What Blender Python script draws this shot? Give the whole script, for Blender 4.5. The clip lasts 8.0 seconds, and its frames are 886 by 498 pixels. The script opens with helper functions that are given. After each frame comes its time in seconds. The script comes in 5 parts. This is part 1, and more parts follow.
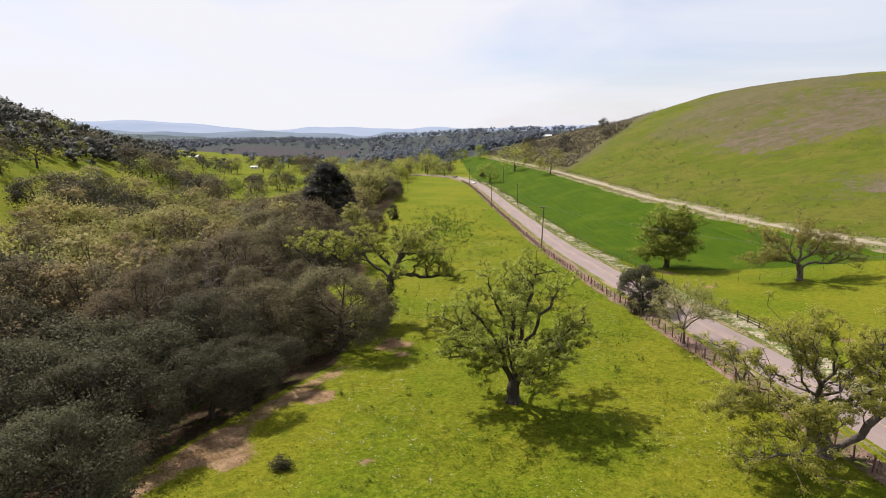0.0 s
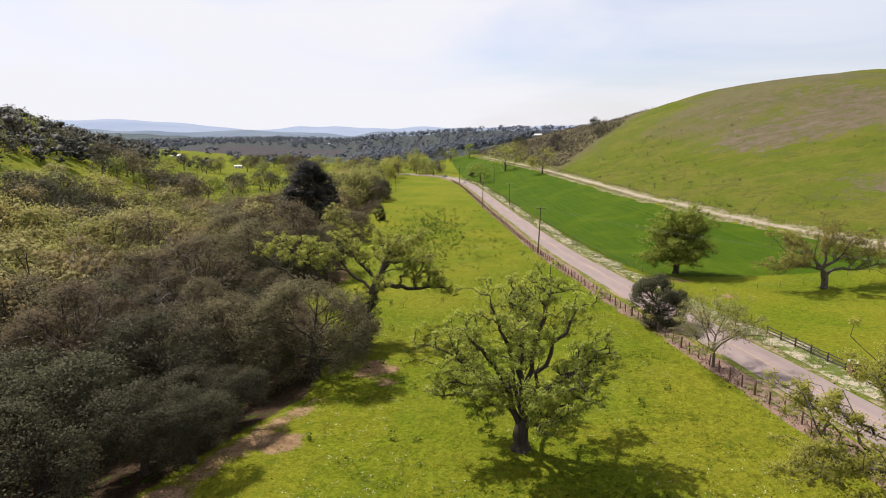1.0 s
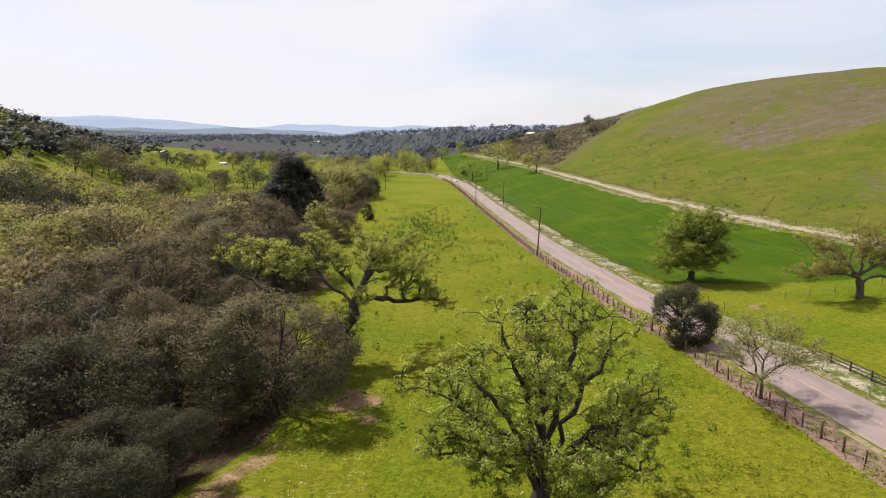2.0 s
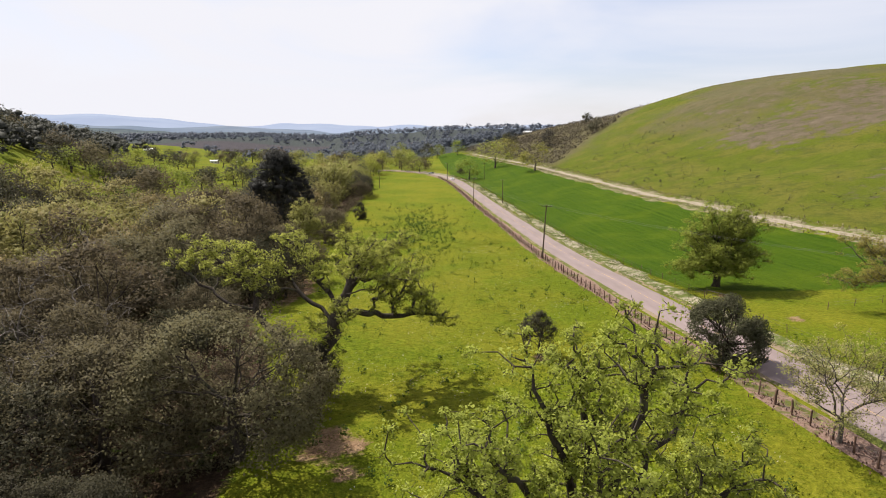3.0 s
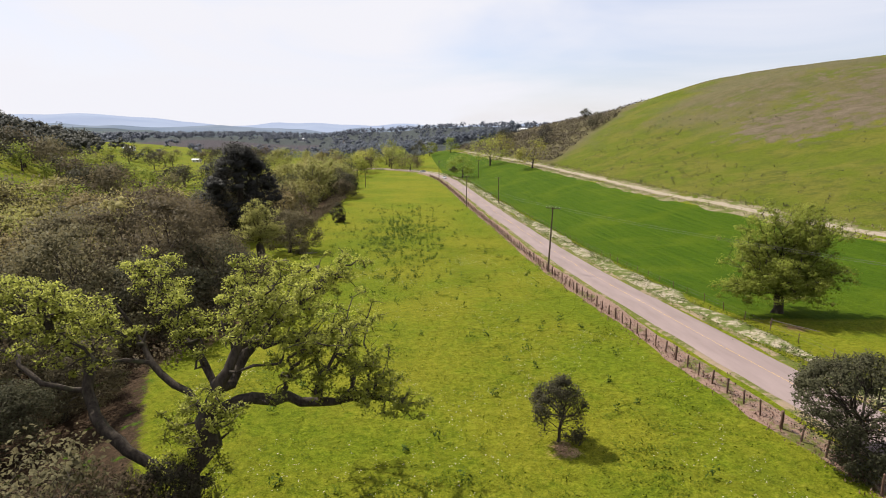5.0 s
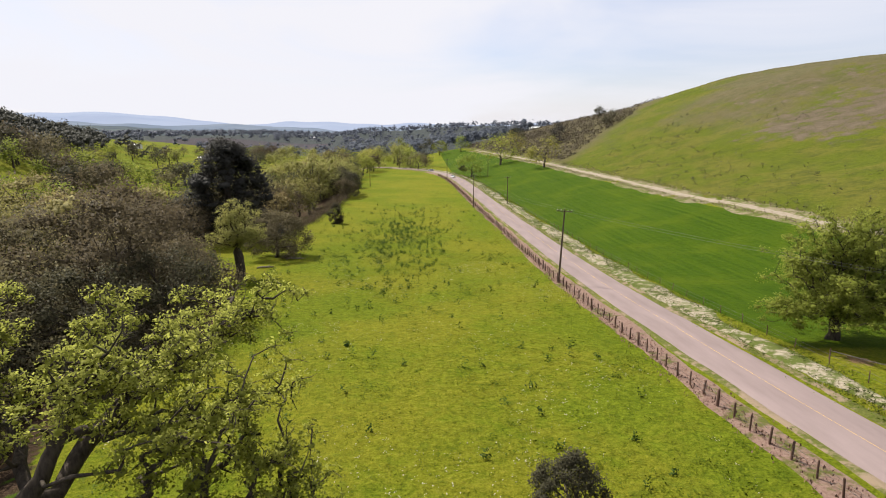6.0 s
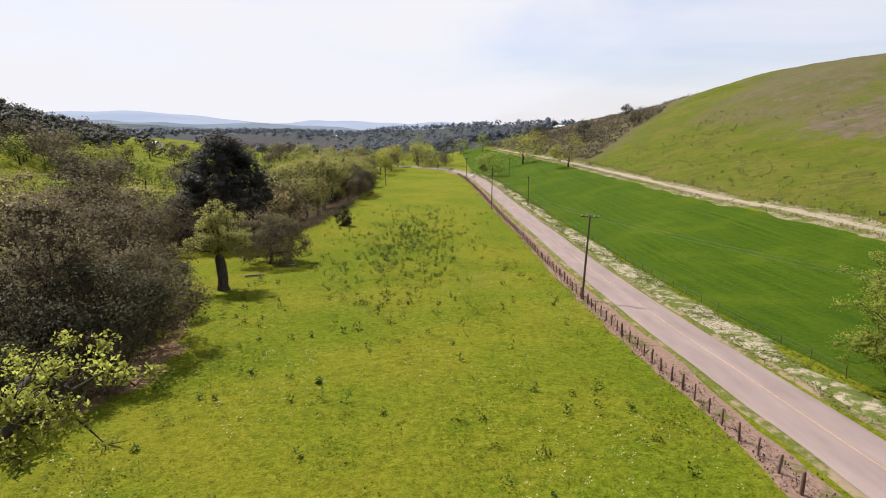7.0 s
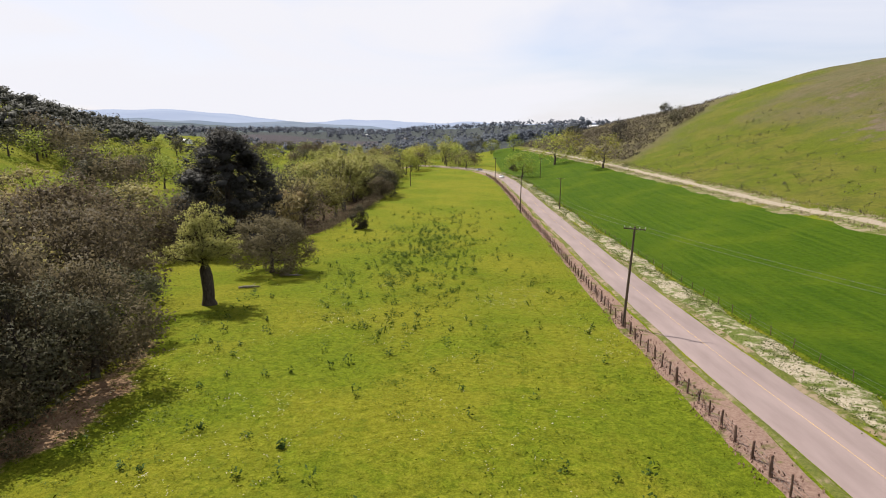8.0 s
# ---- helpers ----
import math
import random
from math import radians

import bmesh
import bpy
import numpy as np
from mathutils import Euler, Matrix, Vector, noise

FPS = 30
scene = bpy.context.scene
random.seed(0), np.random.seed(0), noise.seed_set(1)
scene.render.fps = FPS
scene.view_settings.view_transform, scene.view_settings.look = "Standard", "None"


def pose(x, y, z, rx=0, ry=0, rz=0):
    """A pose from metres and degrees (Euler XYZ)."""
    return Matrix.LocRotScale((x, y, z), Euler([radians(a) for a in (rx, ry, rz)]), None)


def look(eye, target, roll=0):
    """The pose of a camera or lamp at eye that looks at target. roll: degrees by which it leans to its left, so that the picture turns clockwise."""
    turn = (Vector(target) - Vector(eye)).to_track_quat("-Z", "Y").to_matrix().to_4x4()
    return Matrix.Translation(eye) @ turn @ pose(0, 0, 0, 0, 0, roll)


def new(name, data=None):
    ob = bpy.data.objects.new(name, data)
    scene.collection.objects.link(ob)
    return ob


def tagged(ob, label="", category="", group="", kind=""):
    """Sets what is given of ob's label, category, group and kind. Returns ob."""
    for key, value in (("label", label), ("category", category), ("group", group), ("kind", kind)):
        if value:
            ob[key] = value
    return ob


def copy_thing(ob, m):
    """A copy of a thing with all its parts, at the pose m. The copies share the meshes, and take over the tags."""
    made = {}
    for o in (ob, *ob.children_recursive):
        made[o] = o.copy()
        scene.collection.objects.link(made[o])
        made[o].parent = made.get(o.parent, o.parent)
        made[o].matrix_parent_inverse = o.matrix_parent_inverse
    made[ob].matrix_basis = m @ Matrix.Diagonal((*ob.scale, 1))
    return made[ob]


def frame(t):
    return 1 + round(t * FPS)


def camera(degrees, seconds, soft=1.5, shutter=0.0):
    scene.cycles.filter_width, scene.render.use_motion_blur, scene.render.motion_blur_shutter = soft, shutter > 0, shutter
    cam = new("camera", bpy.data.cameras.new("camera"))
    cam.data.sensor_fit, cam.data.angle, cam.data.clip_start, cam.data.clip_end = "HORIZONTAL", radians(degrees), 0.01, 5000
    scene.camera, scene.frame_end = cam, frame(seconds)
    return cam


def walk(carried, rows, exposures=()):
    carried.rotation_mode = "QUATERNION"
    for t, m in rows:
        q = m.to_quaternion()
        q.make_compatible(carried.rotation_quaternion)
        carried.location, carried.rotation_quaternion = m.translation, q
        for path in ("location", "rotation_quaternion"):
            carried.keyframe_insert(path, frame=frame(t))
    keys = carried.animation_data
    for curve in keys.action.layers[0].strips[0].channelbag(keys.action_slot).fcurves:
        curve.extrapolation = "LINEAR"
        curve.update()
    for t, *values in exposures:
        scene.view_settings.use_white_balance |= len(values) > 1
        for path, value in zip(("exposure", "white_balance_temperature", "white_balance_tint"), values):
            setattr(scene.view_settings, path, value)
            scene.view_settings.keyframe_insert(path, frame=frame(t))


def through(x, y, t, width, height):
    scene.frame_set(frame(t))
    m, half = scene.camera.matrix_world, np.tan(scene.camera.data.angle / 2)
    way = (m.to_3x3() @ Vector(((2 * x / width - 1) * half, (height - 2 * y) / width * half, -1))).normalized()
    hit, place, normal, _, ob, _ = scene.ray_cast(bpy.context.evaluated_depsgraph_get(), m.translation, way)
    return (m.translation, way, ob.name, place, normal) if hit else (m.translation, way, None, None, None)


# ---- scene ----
cam = camera(74.5, 8.0, soft=1.0)
# seconds, eye, yaw, pitch, roll (degrees)
PATH = [
    (0, 0.020, -0.042, 33.717, -0.21, -11.50, -0.95),
    (0.5, -0.082, 5.884, 33.109, -0.80, -11.52, -0.95),
    (1, -0.108, 11.917, 32.404, -1.32, -11.52, -0.86),
    (1.5, -0.198, 18.055, 31.650, -1.89, -11.57, -0.69),
    (3, -0.067, 36.027, 28.774, -2.75, -11.63, -0.29),
    (3.5, 0.397, 42.076, 27.873, -2.98, -11.63, -0.40),
    (4, 1.082, 48.081, 27.127, -3.15, -11.57, -0.46),
    (4.5, 1.971, 54.162, 26.659, -3.50, -11.63, -0.46),
    (6, 6.344, 72.278, 25.016, -2.06, -11.75, -0.29),
    (6.5, 7.921, 78.509, 24.477, -1.38, -11.75, -0.23),
    (7, 9.301, 84.952, 23.975, 0.23, -11.80, -0.17),
    (7.5, 10.416, 91.548, 23.497, 1.83, -11.80, -0.06),
    (8, 11.116, 98.110, 23.162, 3.24, -11.82, 0.14),
]
walk(cam, [(t, pose(x, y, z, 0, 0, yaw) @ pose(0, 0, 0, 90 + pitch) @ pose(0, 0, 0, 0, 0, roll)) for t, x, y, z, yaw, pitch, roll in PATH])

# ---- light ----
SUN_AZIMUTH, SUN_HEIGHT = 44.0, 52.0      # degrees west of +y, degrees above the horizon
to_sun = Vector((-math.sin(radians(SUN_AZIMUTH)) * math.cos(radians(SUN_HEIGHT)),
                 math.cos(radians(SUN_AZIMUTH)) * math.cos(radians(SUN_HEIGHT)), math.sin(radians(SUN_HEIGHT))))
sun = new("sun", bpy.data.lights.new("sun", "SUN"))
sun.data.energy, sun.data.angle, sun.data.color = 5.0, radians(0.6), (1.0, 0.94, 0.84)
sun.matrix_world = look(to_sun * 400, (0, 0, 0))

world = bpy.data.worlds.new("sky")
scene.world = world
world.use_nodes = True
wn, wl = world.node_tree.nodes, world.node_tree.links
wn.clear()
sky = wn.new("ShaderNodeTexSky")
sky.sky_type, sky.sun_disc = "NISHITA", False
sky.sun_elevation, sky.sun_rotation = radians(SUN_HEIGHT), radians(-SUN_AZIMUTH)
sky.altitude, sky.air_density, sky.dust_density, sky.ozone_density = 200, 1.0, 1.2, 4.0
wcoord = wn.new("ShaderNodeTexCoord")
wmap = wn.new("ShaderNodeMapping")
wmap.inputs["Location"].default_value = (28.9, 15.3, 6.29)
wmap.inputs["Scale"].default_value = (1.0, 0.7, 5.0)
wmap.inputs["Rotation"].default_value = (0.0, 0.0, radians(25))
wnoise = wn.new("ShaderNodeTexNoise")
wnoise.inputs["Scale"].default_value, wnoise.inputs["Detail"].default_value = 1.7, 5
wnoise.inputs["Distortion"].default_value = 0.6
wramp = wn.new("ShaderNodeValToRGB")
wramp.color_ramp.elements[0].position, wramp.color_ramp.elements[1].position = 0.31, 0.58
wramp.color_ramp.elements[0].color, wramp.color_ramp.elements[1].color = (0.42, 0.42, 0.42, 1), (1.0, 1.0, 1.0, 1)
wscale = wn.new("ShaderNodeVectorMath")
wscale.operation = "MULTIPLY"
wscale.inputs[1].default_value = (0.164, 0.147, 0.153)
wmix = wn.new("ShaderNodeMix")
wmix.data_type = "RGBA"
wmix.inputs["B"].default_value = (0.962, 0.957, 1.02, 1)      # thin bright cloud
wback = wn.new("ShaderNodeBackground")
wout = wn.new("ShaderNodeOutputWorld")
wl.new(wcoord.outputs["Generated"], wmap.inputs["Vector"])
wl.new(wmap.outputs["Vector"], wnoise.inputs["Vector"])
wl.new(wnoise.outputs["Fac"], wramp.inputs["Fac"])
wl.new(sky.outputs["Color"], wscale.inputs[0])
wl.new(wscale.outputs["Vector"], wmix.inputs["A"])
wsplit = wn.new("ShaderNodeSeparateXYZ")
wl.new(wcoord.outputs["Generated"], wsplit.inputs[0])
wheight = wn.new("ShaderNodeMapRange")               # the veil of cloud thins towards the zenith
wheight.interpolation_type = "SMOOTHSTEP"
for key, value in (("From Min", 0.22), ("From Max", 0.75), ("To Min", 1.0), ("To Max", 0.75)):
    wheight.inputs[key].default_value = value
wl.new(wsplit.outputs["Z"], wheight.inputs["Value"])
wveil = wn.new("ShaderNodeMath")
wveil.operation = "MULTIPLY"
wl.new(wramp.outputs["Color"], wveil.inputs[0])
wl.new(wheight.outputs["Result"], wveil.inputs[1])
wl.new(wveil.outputs[0], wmix.inputs["Factor"])
wl.new(wmix.outputs["Result"], wback.inputs["Color"])
wback.inputs["Strength"].default_value = 0.62
wl.new(wback.outputs["Background"], wout.inputs["Surface"])
scene.view_settings.exposure = 0.6


# ---- materials ----
class Nodes:
    """A small helper for one node material."""

    def __init__(self, name):
        self.mat = bpy.data.materials.new(name)
        self.mat.use_nodes = True
        self.tree = self.mat.node_tree
        self.tree.nodes.clear()
        self.out = self.tree.nodes.new("ShaderNodeOutputMaterial")

    def node(self, kind, **inputs):
        n = self.tree.nodes.new(kind)
        for key, value in inputs.items():
            self.put(n.inputs[key.replace("_", " ")], value)
        return n

    def put(self, socket, value):
        if isinstance(value, bpy.types.NodeSocket):
            self.tree.links.new(value, socket)
        else:
            socket.default_value = value

    def place(self):
        return self.tree.nodes.new("ShaderNodeNewGeometry").outputs["Position"]

    def noise(self, vector, scale, detail=4.0, rough=0.55, stretch=None):
        if stretch:
            m = self.node("ShaderNodeMapping", Vector=vector, Scale=stretch)
            vector = m.outputs["Vector"]
        return self.node("ShaderNodeTexNoise", Vector=vector, Scale=scale, Detail=detail, Roughness=rough).outputs["Fac"]

    def attribute(self, name):
        n = self.tree.nodes.new("ShaderNodeAttribute")
        n.attribute_name = name
        return n.outputs["Fac"]

    def ramp(self, fac, *stops):
        n = self.node("ShaderNodeValToRGB", Fac=fac)
        e = n.color_ramp.elements
        while len(e) < len(stops):
            e.new(0.5)
        for element, (position, colour) in zip(e, stops):
            element.position = position
            element.color = (*colour, 1) if len(colour) == 3 else colour
        return n.outputs["Color"]

    def step(self, value, low, high):
        n = self.node("ShaderNodeMapRange", Value=value)
        n.inputs["From Min"].default_value, n.inputs["From Max"].default_value = low, high
        n.interpolation_type = "SMOOTHSTEP"
        return n.outputs["Result"]

    def math(self, operation, a, b=0.0):
        n = self.tree.nodes.new("ShaderNodeMath")
        n.operation = operation
        self.put(n.inputs[0], a)
        self.put(n.inputs[1], b)
        return n.outputs[0]

    def mix(self, fac, a, b, blend="MIX"):
        n = self.tree.nodes.new("ShaderNodeMix")
        n.data_type, n.blend_type = "RGBA", blend
        self.put(n.inputs["Factor"], fac)
        self.put(n.inputs["A"], (*a, 1) if isinstance(a, tuple) else a)
        self.put(n.inputs["B"], (*b, 1) if isinstance(b, tuple) else b)
        return n.outputs["Result"]

    def bump(self, height, strength=0.5, distance=0.1):
        return self.node("ShaderNodeBump", Height=height, Strength=strength, Distance=distance).outputs["Normal"]

    def surface(self, colour, rough=0.8, normal=None, metal=0.0, gloss=0.3):
        p = self.node("ShaderNodeBsdfPrincipled")
        self.put(p.inputs["Base Color"], (*colour, 1) if isinstance(colour, tuple) else colour)
        self.put(p.inputs["Roughness"], rough)
        self.put(p.inputs["Metallic"], metal)
        self.put(p.inputs["Specular IOR Level"], gloss)
        if normal is not None:
            self.put(p.inputs["Normal"], normal)
        self.tree.links.new(p.outputs["BSDF"], self.out.inputs["Surface"])
        return self.mat


def leaf_material(name, dark, mid, light, through=0.35, per_tree=0.25, even=0.0):
    """Foliage: each leaf its own tint, each tree a little different, light shining through."""
    n = Nodes(name)
    dark, light = (tuple(c + (m - c) * even for c, m in zip(side, mid)) for side in (dark, light))
    geo = n.tree.nodes.new("ShaderNodeNewGeometry")
    info = n.tree.nodes.new("ShaderNodeObjectInfo")
    colour = n.ramp(geo.outputs["Random Per Island"], (0.0, dark), (0.35, mid), (0.8, mid), (1.0, light))
    # random dark patches: light and shade of crown lobes painted into the leaf colour
    patch = n.noise(geo.outputs["Position"], 0.35, 3)
    colour = n.mix(n.step(patch, 0.40, 0.62), n.mix(0.65, colour, dark), colour)
    leafy = n.noise(geo.outputs["Position"], 4.5, 3, 0.7)
    colour = n.mix(0.7, colour, n.ramp(leafy, (0.33, (0.72, 0.72, 0.72)), (0.67, (1.25, 1.25, 1.25))), "MULTIPLY")
    tone = n.node("ShaderNodeHueSaturation", Color=colour)
    n.put(tone.inputs["Value"], n.math("ADD", n.math("MULTIPLY", info.outputs["Random"], per_tree), 1 - per_tree / 2))
    n.put(tone.inputs["Hue"], n.math("ADD", n.math("MULTIPLY", info.outputs["Random"], 0.045), 0.478))
    colour = tone.outputs["Color"]
    p = n.node("ShaderNodeBsdfPrincipled")
    n.put(p.inputs["Base Color"], colour)
    p.inputs["Roughness"].default_value = 0.6
    p.inputs["Specular IOR Level"].default_value = 0.06
    t = n.node("ShaderNodeBsdfTranslucent", Color=n.mix(0.35, colour, light))
    m = n.node("ShaderNodeMixShader", Fac=through)
    n.tree.links.new(p.outputs["BSDF"], m.inputs[1])
    n.tree.links.new(t.outputs["BSDF"], m.inputs[2])
    n.tree.links.new(m.outputs["Shader"], n.out.inputs["Surface"])
    return n.mat


def bark_material(name, dark, light):
    n = Nodes(name)
    p = n.place()
    grain = n.noise(p, 5.0, 5, 0.65, (1, 1, 0.25))
    moss = n.noise(p, 0.7, 3)
    colour = n.ramp(grain, (0.32, dark), (0.68, light))
    colour = n.mix(n.math("MULTIPLY", n.step(moss, 0.55, 0.75), 0.5), colour, (0.10, 0.11, 0.05))
    return n.surface(colour, 0.9, n.bump(grain, 0.9, 0.05), gloss=0.1)


def ground_material():
    n = Nodes("grassland")
    p = n.place()
    fine = n.noise(p, 2.2, 6, 0.7)
    small = n.noise(p, 0.55, 5, 0.6)
    broad = n.noise(p, 0.055, 4, 0.55)
    huge = n.noise(p, 0.017, 4, 0.6)
    # pasture: fresh grass with yellower, thinner stretches
    fresh = n.ramp(fine, (0.28, (0.049, 0.071, 0.0045)), (0.5, (0.094, 0.121, 0.0070)), (0.75, (0.146, 0.166, 0.0125)))
    thin = n.ramp(fine, (0.25, (0.095, 0.101, 0.0070)), (0.55, (0.147, 0.147, 0.0120)), (0.85, (0.198, 0.183, 0.032)))
    pasture = n.mix(n.step(n.math("ADD", n.math("MULTIPLY", broad, 0.65), n.math("MULTIPLY", small, 0.35)), 0.40, 0.60), fresh, thin)
    pasture = n.mix(n.math("MULTIPLY", n.step(small, 0.54, 0.68), 0.45), pasture, (0.044, 0.082, 0.0050))
    # sown field across the road: even deep green in rows
    rows = n.noise(p, 1.0, 3, 0.5, (0.9, 0.015, 1))
    crop = n.ramp(n.math("ADD", n.math("MULTIPLY", rows, 0.6), n.math("MULTIPLY", fine, 0.4)), (0.32, (0.024, 0.053, 0.0026)), (0.68, (0.052, 0.086, 0.0044)))
    crop = n.mix(n.math("MULTIPLY", n.step(broad, 0.45, 0.7), 0.5), crop, (0.080, 0.108, 0.006))
    # hillside: olive grass, dry brown sweeps near the top
    hill = n.ramp(fine, (0.25, (0.056, 0.074, 0.006)), (0.75, (0.098, 0.114, 0.013)))
    hill = n.mix(n.step(broad, 0.42, 0.62), hill, (0.100, 0.100, 0.017))
    hill = n.mix(n.math("MULTIPLY", n.step(small, 0.52, 0.66), 0.5), hill, (0.055, 0.066, 0.010))
    mottle = n.noise(p, 0.14, 5, 0.7)
    hill = n.mix(n.math("MULTIPLY", n.step(mottle, 0.48, 0.66), 0.6), hill, (0.050, 0.058, 0.012))
    dry = n.ramp(mottle, (0.3, (0.068, 0.056, 0.034)), (0.7, (0.128, 0.102, 0.070)))
    sweep = n.noise(p, 0.016, 5, 0.62, (1, 0.55, 1.6))
    brown = n.math("MULTIPLY", n.attribute("dry"), n.step(n.math("ADD", n.math("MULTIPLY", sweep, 0.8), n.math("MULTIPLY", small, 0.2)), 0.44, 0.60))
    hill = n.mix(n.math("MAXIMUM", n.math("MULTIPLY", brown, 0.7), n.math("MAXIMUM", n.math("MULTIPLY", n.attribute("scrub"), 0.75), n.step(n.math("ADD", n.attribute("sere"), n.math("MULTIPLY", n.math("SUBTRACT", mottle, 0.5), 2.4)), 0.45, 1.05))), hill, dry)
    # bare earth; leaf litter under the wood, its brown darkened for the trees' shade
    earth = n.ramp(small, (0.3, (0.115, 0.066, 0.034)), (0.7, (0.285, 0.190, 0.115)))
    earth = n.mix(n.math("MULTIPLY", n.step(fine, 0.55, 0.72), 0.55), earth, (0.0620, 0.0744, 0.0124))
    shaded_litter = n.ramp(fine, (0.3, (0.022, 0.015, 0.010)), (0.7, (0.070, 0.046, 0.028)))
    shaded_litter = n.mix(n.step(small, 0.58, 0.68), shaded_litter, (0.0434, 0.0806, 0.0062))
    ragged = n.math("SUBTRACT", n.math("ADD", n.math("MULTIPLY", fine, 0.5), n.math("MULTIPLY", small, 0.5)), 0.5)

    def zone(name, low=0.35, high=0.65, wild=1.3):
        return n.step(n.math("ADD", n.attribute(name), n.math("MULTIPLY", ragged, wild)), low, high)

    colour = n.mix(zone("crop", 0.4, 0.6, 0.5), pasture, crop)
    colour = n.mix(zone("hill"), colour, hill)
    colour = n.mix(zone("shaded_litter"), colour, shaded_litter)
    colour = n.mix(zone("earth"), colour, earth)
    # far valley floor: distance haze painted in as a dark grey-blue
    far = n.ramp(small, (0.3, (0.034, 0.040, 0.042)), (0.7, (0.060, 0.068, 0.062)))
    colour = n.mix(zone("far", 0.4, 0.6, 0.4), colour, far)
    plough = n.ramp(rows, (0.3, (0.0465, 0.0403, 0.0465)), (0.7, (0.0620, 0.0558, 0.0589)))
    colour = n.mix(zone("plough", 0.4, 0.6, 0.3), colour, plough)
    # blades and small tufts
    grain = n.math("ADD", n.math("MULTIPLY", n.noise(p, 6.5, 3, 0.75), 0.6), n.math("MULTIPLY", n.noise(p, 1.3, 4, 0.7), 0.4))
    colour = n.mix(0.65, colour, n.ramp(grain, (0.34, (0.34, 0.38, 0.34)), (0.5, (1.0, 1.0, 1.0)), (0.66, (1.62, 1.58, 1.7))), "MULTIPLY")
    return n.surface(colour, 0.9, n.bump(n.math("ADD", fine, n.math("MULTIPLY", small, 0.8)), 1.0, 0.25), gloss=0.03)


def road_material():
    n = Nodes("worn_asphalt")
    p = n.place()
    grit = n.noise(p, 9.0, 5, 0.7)
    patch = n.noise(p, 0.35, 4, 0.6, (1.6, 0.25, 1))
    colour = n.ramp(patch, (0.3, (0.182, 0.138, 0.130)), (0.7, (0.255, 0.197, 0.187)))
    colour = n.mix(n.math("MULTIPLY", grit, 0.35), colour, (0.1290, 0.1001, 0.0976))
    return n.surface(colour, 0.85, n.bump(grit, 0.4, 0.02), gloss=0.25)


def earth_material(name, dark, light, weed, amount):
    n = Nodes(name)
    p = n.place()
    small = n.noise(p, 0.9, 5, 0.65)
    fine = n.noise(p, 4.0, 5, 0.7)
    broad = n.noise(p, 0.16, 3, 0.6)
    colour = n.ramp(fine, (0.3, dark), (0.7, light))
    colour = n.mix(n.step(n.math("ADD", small, n.math("MULTIPLY", n.math("SUBTRACT", broad, 0.5), 0.9)), amount - 0.06, amount + 0.14), colour, weed)
    return n.surface(colour, 0.95, n.bump(n.math("ADD", fine, small), 0.9, 0.12), gloss=0.1)


def plain_material(name, a, b, scale=6.0, rough=0.7, metal=0.0, stretch=None):
    n = Nodes(name)
    g = n.noise(n.place(), scale, 4, 0.6, stretch)
    return n.surface(n.ramp(g, (0.3, a), (0.7, b)), rough, n.bump(g, 0.4, 0.02), metal)


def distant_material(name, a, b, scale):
    """Land kilometres away: the air's blue haze put into its colour, with a glow."""
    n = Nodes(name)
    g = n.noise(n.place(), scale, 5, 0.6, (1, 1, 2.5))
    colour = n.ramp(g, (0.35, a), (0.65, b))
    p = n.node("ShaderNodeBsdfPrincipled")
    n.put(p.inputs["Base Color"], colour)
    # faint glow for the brightness of hazy air; the hills give no light
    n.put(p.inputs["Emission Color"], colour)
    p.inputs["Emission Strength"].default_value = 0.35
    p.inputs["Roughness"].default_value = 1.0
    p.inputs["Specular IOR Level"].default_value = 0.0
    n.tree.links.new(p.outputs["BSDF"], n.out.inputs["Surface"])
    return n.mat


M_GROUND = ground_material()
M_ROAD = road_material()
M_OAK = leaf_material("oak_leaves", (0.21, 0.226, 0.042), (0.335, 0.356, 0.068), (0.46, 0.468, 0.115), 0.6, 0.2, 0.15)
M_OAK_OLD = leaf_material("old_oak_leaves", (0.22, 0.20, 0.06), (0.33, 0.30, 0.095), (0.44, 0.40, 0.14), 0.45, 0.2, 0.3)
M_OAK_GREEN = leaf_material("full_oak_leaves", (0.145, 0.17, 0.026), (0.24, 0.265, 0.045), (0.35, 0.36, 0.08), 0.48, 0.2, 0.2)
M_OAK_RUST = leaf_material("budding_oak_leaves", (0.18, 0.165, 0.036), (0.28, 0.255, 0.06), (0.39, 0.36, 0.105), 0.45)
M_LIVE = leaf_material("live_oak_leaves", (0.050, 0.047, 0.028), (0.073, 0.069, 0.041), (0.105, 0.098, 0.057), 0.40, 0.45, 0.65)
M_LIVE_BROWN = leaf_material("flowering_live_oak_leaves", (0.088, 0.072, 0.042), (0.128, 0.106, 0.061), (0.172, 0.143, 0.082), 0.46, 0.5, 0.65)
M_WILLOW = leaf_material("willow_leaves", (0.18, 0.175, 0.050), (0.28, 0.272, 0.082), (0.365, 0.348, 0.12), 0.5, 0.4, 0.4)
M_OCHRE = leaf_material("cottonwood_buds", (0.17, 0.138, 0.054), (0.25, 0.205, 0.083), (0.34, 0.278, 0.12), 0.42, 0.4, 0.4)
M_PALE = leaf_material("pale_new_leaves", (0.20, 0.19, 0.07), (0.30, 0.285, 0.11), (0.42, 0.39, 0.17), 0.45)
M_CONIFER = leaf_material("cypress_needles", (0.032, 0.031, 0.028), (0.046, 0.044, 0.040), (0.066, 0.062, 0.052), 0.35, 0.2, 0.6)
